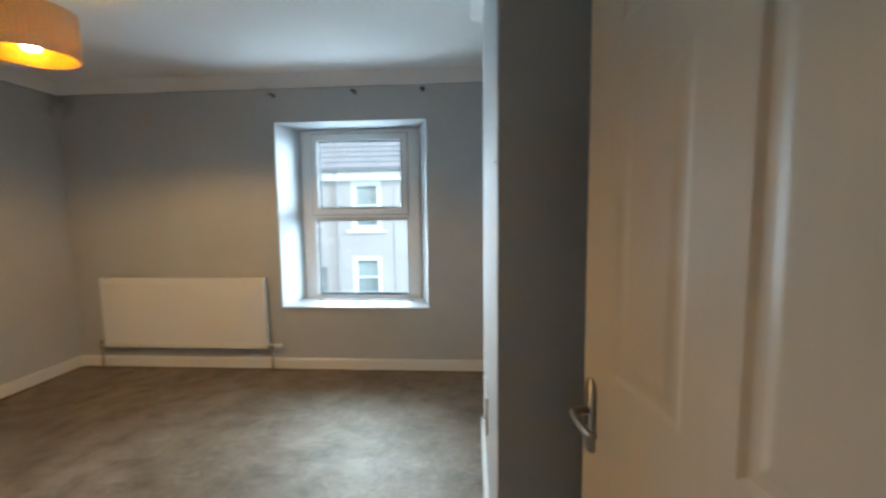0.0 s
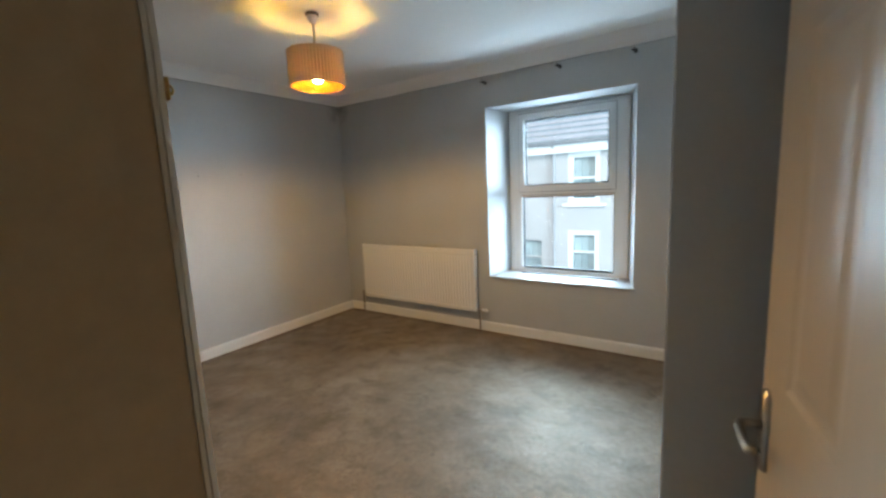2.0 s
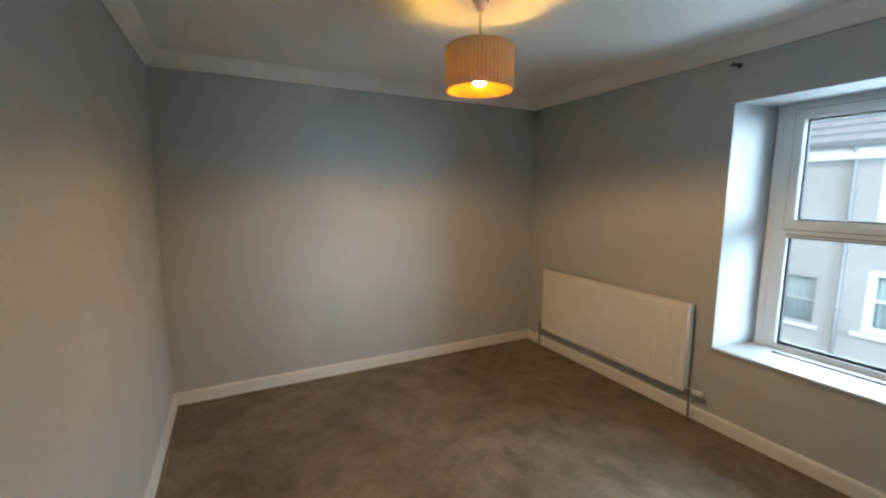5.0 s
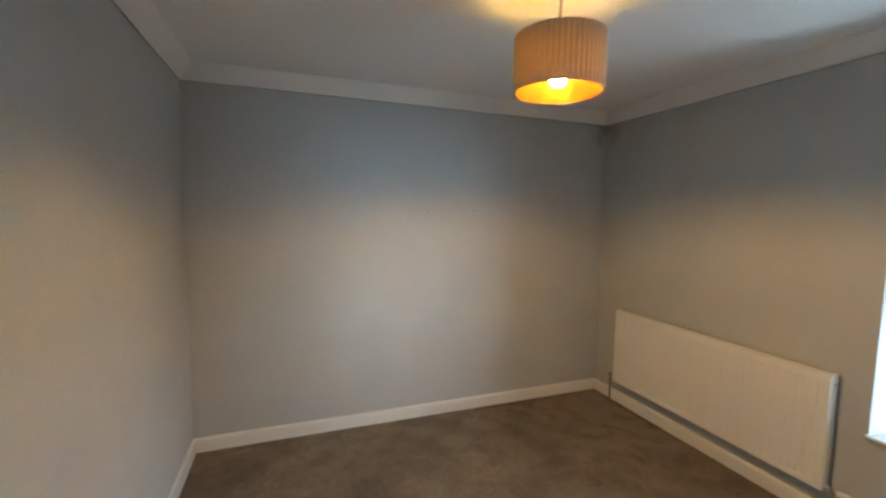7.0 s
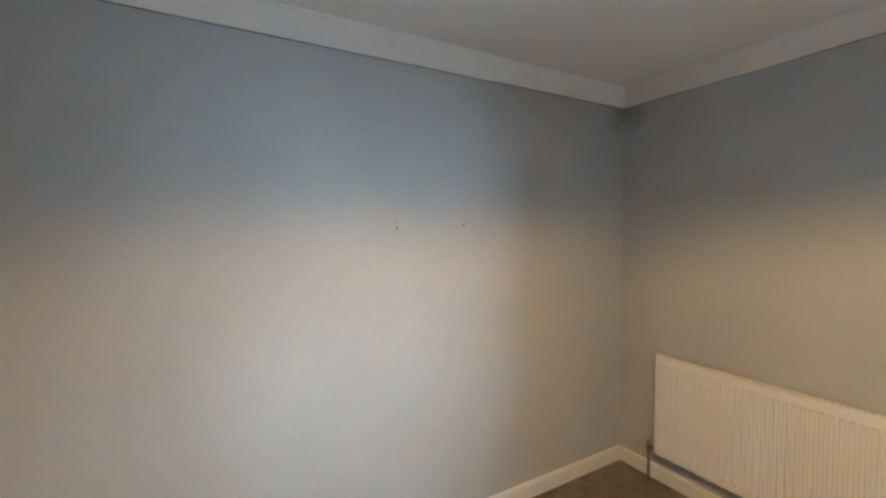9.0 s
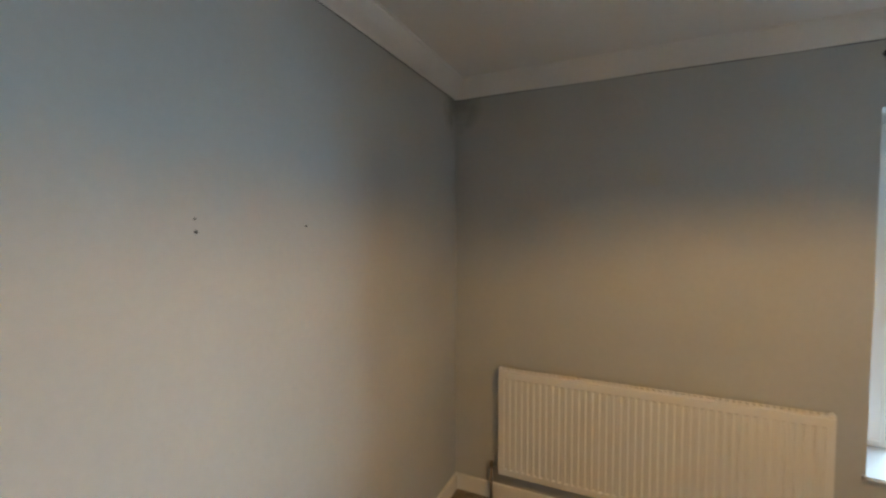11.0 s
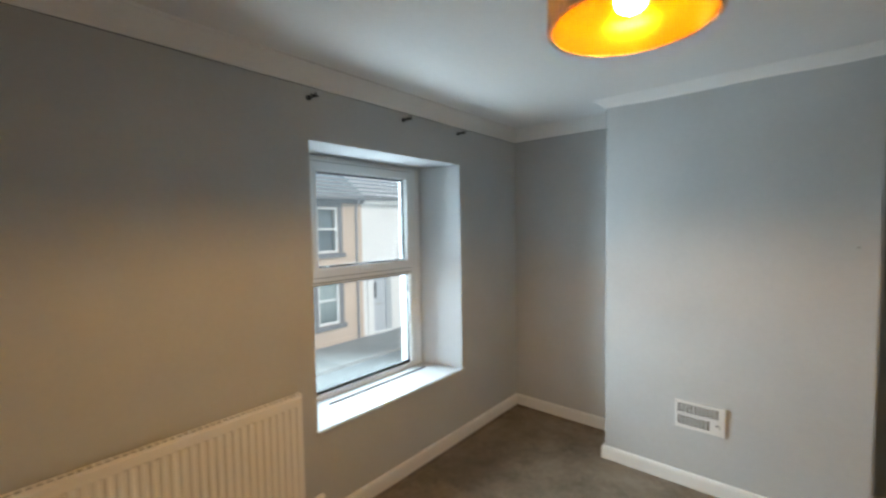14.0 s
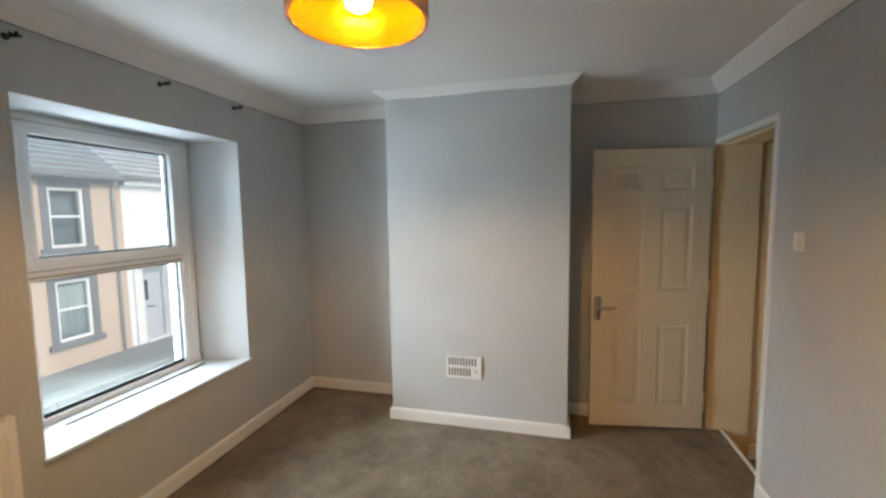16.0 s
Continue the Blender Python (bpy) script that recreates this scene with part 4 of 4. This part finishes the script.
part("fascia", box(-3.2, 3.1, FY - 0.20, FY - 0.001, EAVE - 0.30, EAVE + 0.03, 0.01), WHITEWOOD, grey)
dp = part("downpipe", tube([(-0.86, FY - 0.24, EAVE), (-0.88, FY - 0.20, EAVE - 0.10), (-0.90, FY - 0.06, EAVE - 0.28), (-0.90, FY - 0.06, -1.0), (-0.90, FY - 0.06, GZ + 0.12)], 0.045), DOWNPIPE, grey, smooth=True)
for cz in (1.6, 0.2, -1.2):
    part("pipe_clip", box(-0.97, -0.83, FY - 0.12, FY - 0.001, cz, cz + 0.05, 0.006), DOWNPIPE, dp)
part("cable", tube([(0.98, FY - 0.015, EAVE - 0.2), (0.97, FY - 0.015, 0.3), (0.98, FY - 0.015, GZ + 0.12)], 0.014, 8), DOWNPIPE, grey)

left = house("terraced_house", -9.5, -3.2, EAVE, [(-5.4, -4.2, 0.72, 2.3)], PEBBLE, SLATE, "plain grey pebbledash terraced house with slate roof")
sash_window(left, -5.4, -4.2, 0.72, 2.3, 0.12, 0.72)
part("fascia", box(-9.5, -3.2, FY - 0.20, FY - 0.001, EAVE - 0.30, EAVE + 0.03, 0.01), WHITEWOOD, left)

mid = house("terraced_house", 3.1, 6.58, EAVE, [(4.3, 5.3, 0.74, 2.33), (4.3, 5.3, -1.75, -0.1)], PEBBLE, DARKSLATE, "grey pebbledash terraced house between its neighbours")
sash_window(mid, 4.3, 5.3, 0.74, 2.33, 0.1, 0.74)
sash_window(mid, 4.3, 5.3, -1.75, -0.1, 0.1, -1.75)

# peach rendered house with dark painted surrounds
peach = house("terraced_house", 6.58, 10.08, EAVE, [(8.24, 9.07, 0.80, 2.34), (8.22, 9.06, -1.64, -0.05), (6.76, 7.49, GZ + 0.115, -0.10)], PEACH, DARKSLATE,
              "peach rendered terraced house with dark grey window surrounds")
for x0, x1, z0, z1 in ((8.24, 9.07, 0.80, 2.34), (8.22, 9.06, -1.64, -0.05)):
    sash_window(peach, x0, x1, z0, z1, 0.075, None, rail=0.52, curtain=z0 < 0)
    part("surround", box(x0 - 0.17, x0 - 0.001, FY - 0.03, FY + 0.05, z0 - 0.02, z1 + 0.14, 0.008), TRIMGREY, peach)
    part("surround", box(x1 + 0.001, x1 + 0.17, FY - 0.03, FY + 0.05, z0 - 0.02, z1 + 0.14, 0.008), TRIMGREY, peach)
    part("lintel", box(x0 - 0.17, x1 + 0.17, FY - 0.032, FY + 0.05, z1 + 0.001, z1 + 0.16, 0.008), TRIMGREY, peach)
    part("sill", box(x0 - 0.24, x1 + 0.24, FY - 0.09, FY + 0.06, z0 - 0.16, z0 - 0.001, 0.012), TRIMGREY, peach)
pd = part("door", box(6.81, 7.44, FY + 0.15, FY + 0.20, GZ + 0.13, -0.15, 0.006), DOORGREEN, peach, "dark grey-green front door")
for dz0, dz1 in ((GZ + 0.32, GZ + 0.95), (GZ + 1.15, -0.85), (-0.72, -0.28)):
    part("door_panel", box(6.91, 7.34, FY + 0.142, FY + 0.152, dz0, dz1, 0.004), DOORGREEN, pd)
part("letter_plate", box(7.03, 7.23, FY + 0.140, FY + 0.152, GZ + 1.02, GZ + 1.09, 0.002), CHROME, pd)
part("door_frame", rect_frame(6.76, 7.49, GZ + 0.115, -0.10, 0.05, 0.05, 0.02, 0.05, FY + 0.10, FY + 0.20, 0.004), TRIMGREY, peach)
part("number_plate", box(7.23, 7.33, FY + 0.136, FY + 0.143, -0.62, -0.50, 0.002), WHITEWOOD, pd)
part("downpipe", tube([(9.81, FY - 0.24, EAVE), (9.81, FY - 0.20, EAVE - 0.10), (9.81, FY - 0.06, EAVE - 0.28), (9.81, FY - 0.06, GZ + 0.12)], 0.04), DOWNPIPE, peach, smooth=True)
part("eaves_board", box(6.58, 10.08, FY - 0.16, FY - 0.001, EAVE - 0.14, EAVE + 0.03, 0.01), TRIMGREY, peach)
part("plinth", box(6.58, 10.08, FY - 0.03, FY - 0.001, GZ + 0.11, GZ + 0.26, 0.008), PEACH, peach)

# white rendered house with a door
white = house("terraced_house", 10.08, 16.5, EAVE + 0.05, [(10.53, 11.38, GZ + 0.115, -0.02)], WHITERENDER, SLATE,
              "white rendered terraced house with a white front door", courses=16, ridge=2.7)
fd = part("door", box(10.57, 11.34, FY + 0.22, FY + 0.27, GZ + 0.13, -0.05, 0.006), PALEDOOR, white, "pale grey-white panelled front door with a glazed slot")
for dx0, dx1, dz0, dz1 in ((10.65, 10.93, GZ + 0.30, -1.45), (10.99, 11.26, GZ + 0.30, -1.45), (10.99, 11.26, -1.05, -0.22)):
    part("door_panel", box(dx0, dx1, FY + 0.212, FY + 0.221, dz0, dz1, 0.004), PALEDOOR, fd)
part("door_glass", box(10.76, 10.88, FY + 0.212, FY + 0.219, -1.05, -0.42, 0.002), GASKET, fd, "narrow dark glazed slot")
part("letter_plate", box(10.81, 11.09, FY + 0.212, FY + 0.219, -1.32, -1.25, 0.002), CHROME, fd)
part("door_frame", rect_frame(10.53, 11.38, GZ + 0.115, -0.02, 0.04, 0.04, 0.02, 0.04, FY + 0.10, FY + 0.20, 0.004), WHITEWOOD, white)
part("pilaster", box(10.25, 10.52, FY - 0.06, FY - 0.001, GZ + 0.11, 0.019, 0.012), WHITERENDER, white)
part("pilaster", box(11.39, 11.69, FY - 0.06, FY - 0.001, GZ + 0.11, 0.019, 0.012), WHITERENDER, white)
part("door_lintel", box(10.23, 11.71, FY - 0.10, FY - 0.001, 0.02, 0.14, 0.012), TRIMGREY, white, "grey drip course over the door")
part("step", box(10.55, 11.36, FY - 0.10, FY - 0.001, GZ + 0.11, GZ + 0.17, 0.008), WHITERENDER, white)
part("fascia", box(10.08, 16.5, FY - 0.20, FY - 0.001, EAVE - 0.12, EAVE + 0.06, 0.01), WHITEWOOD, white)
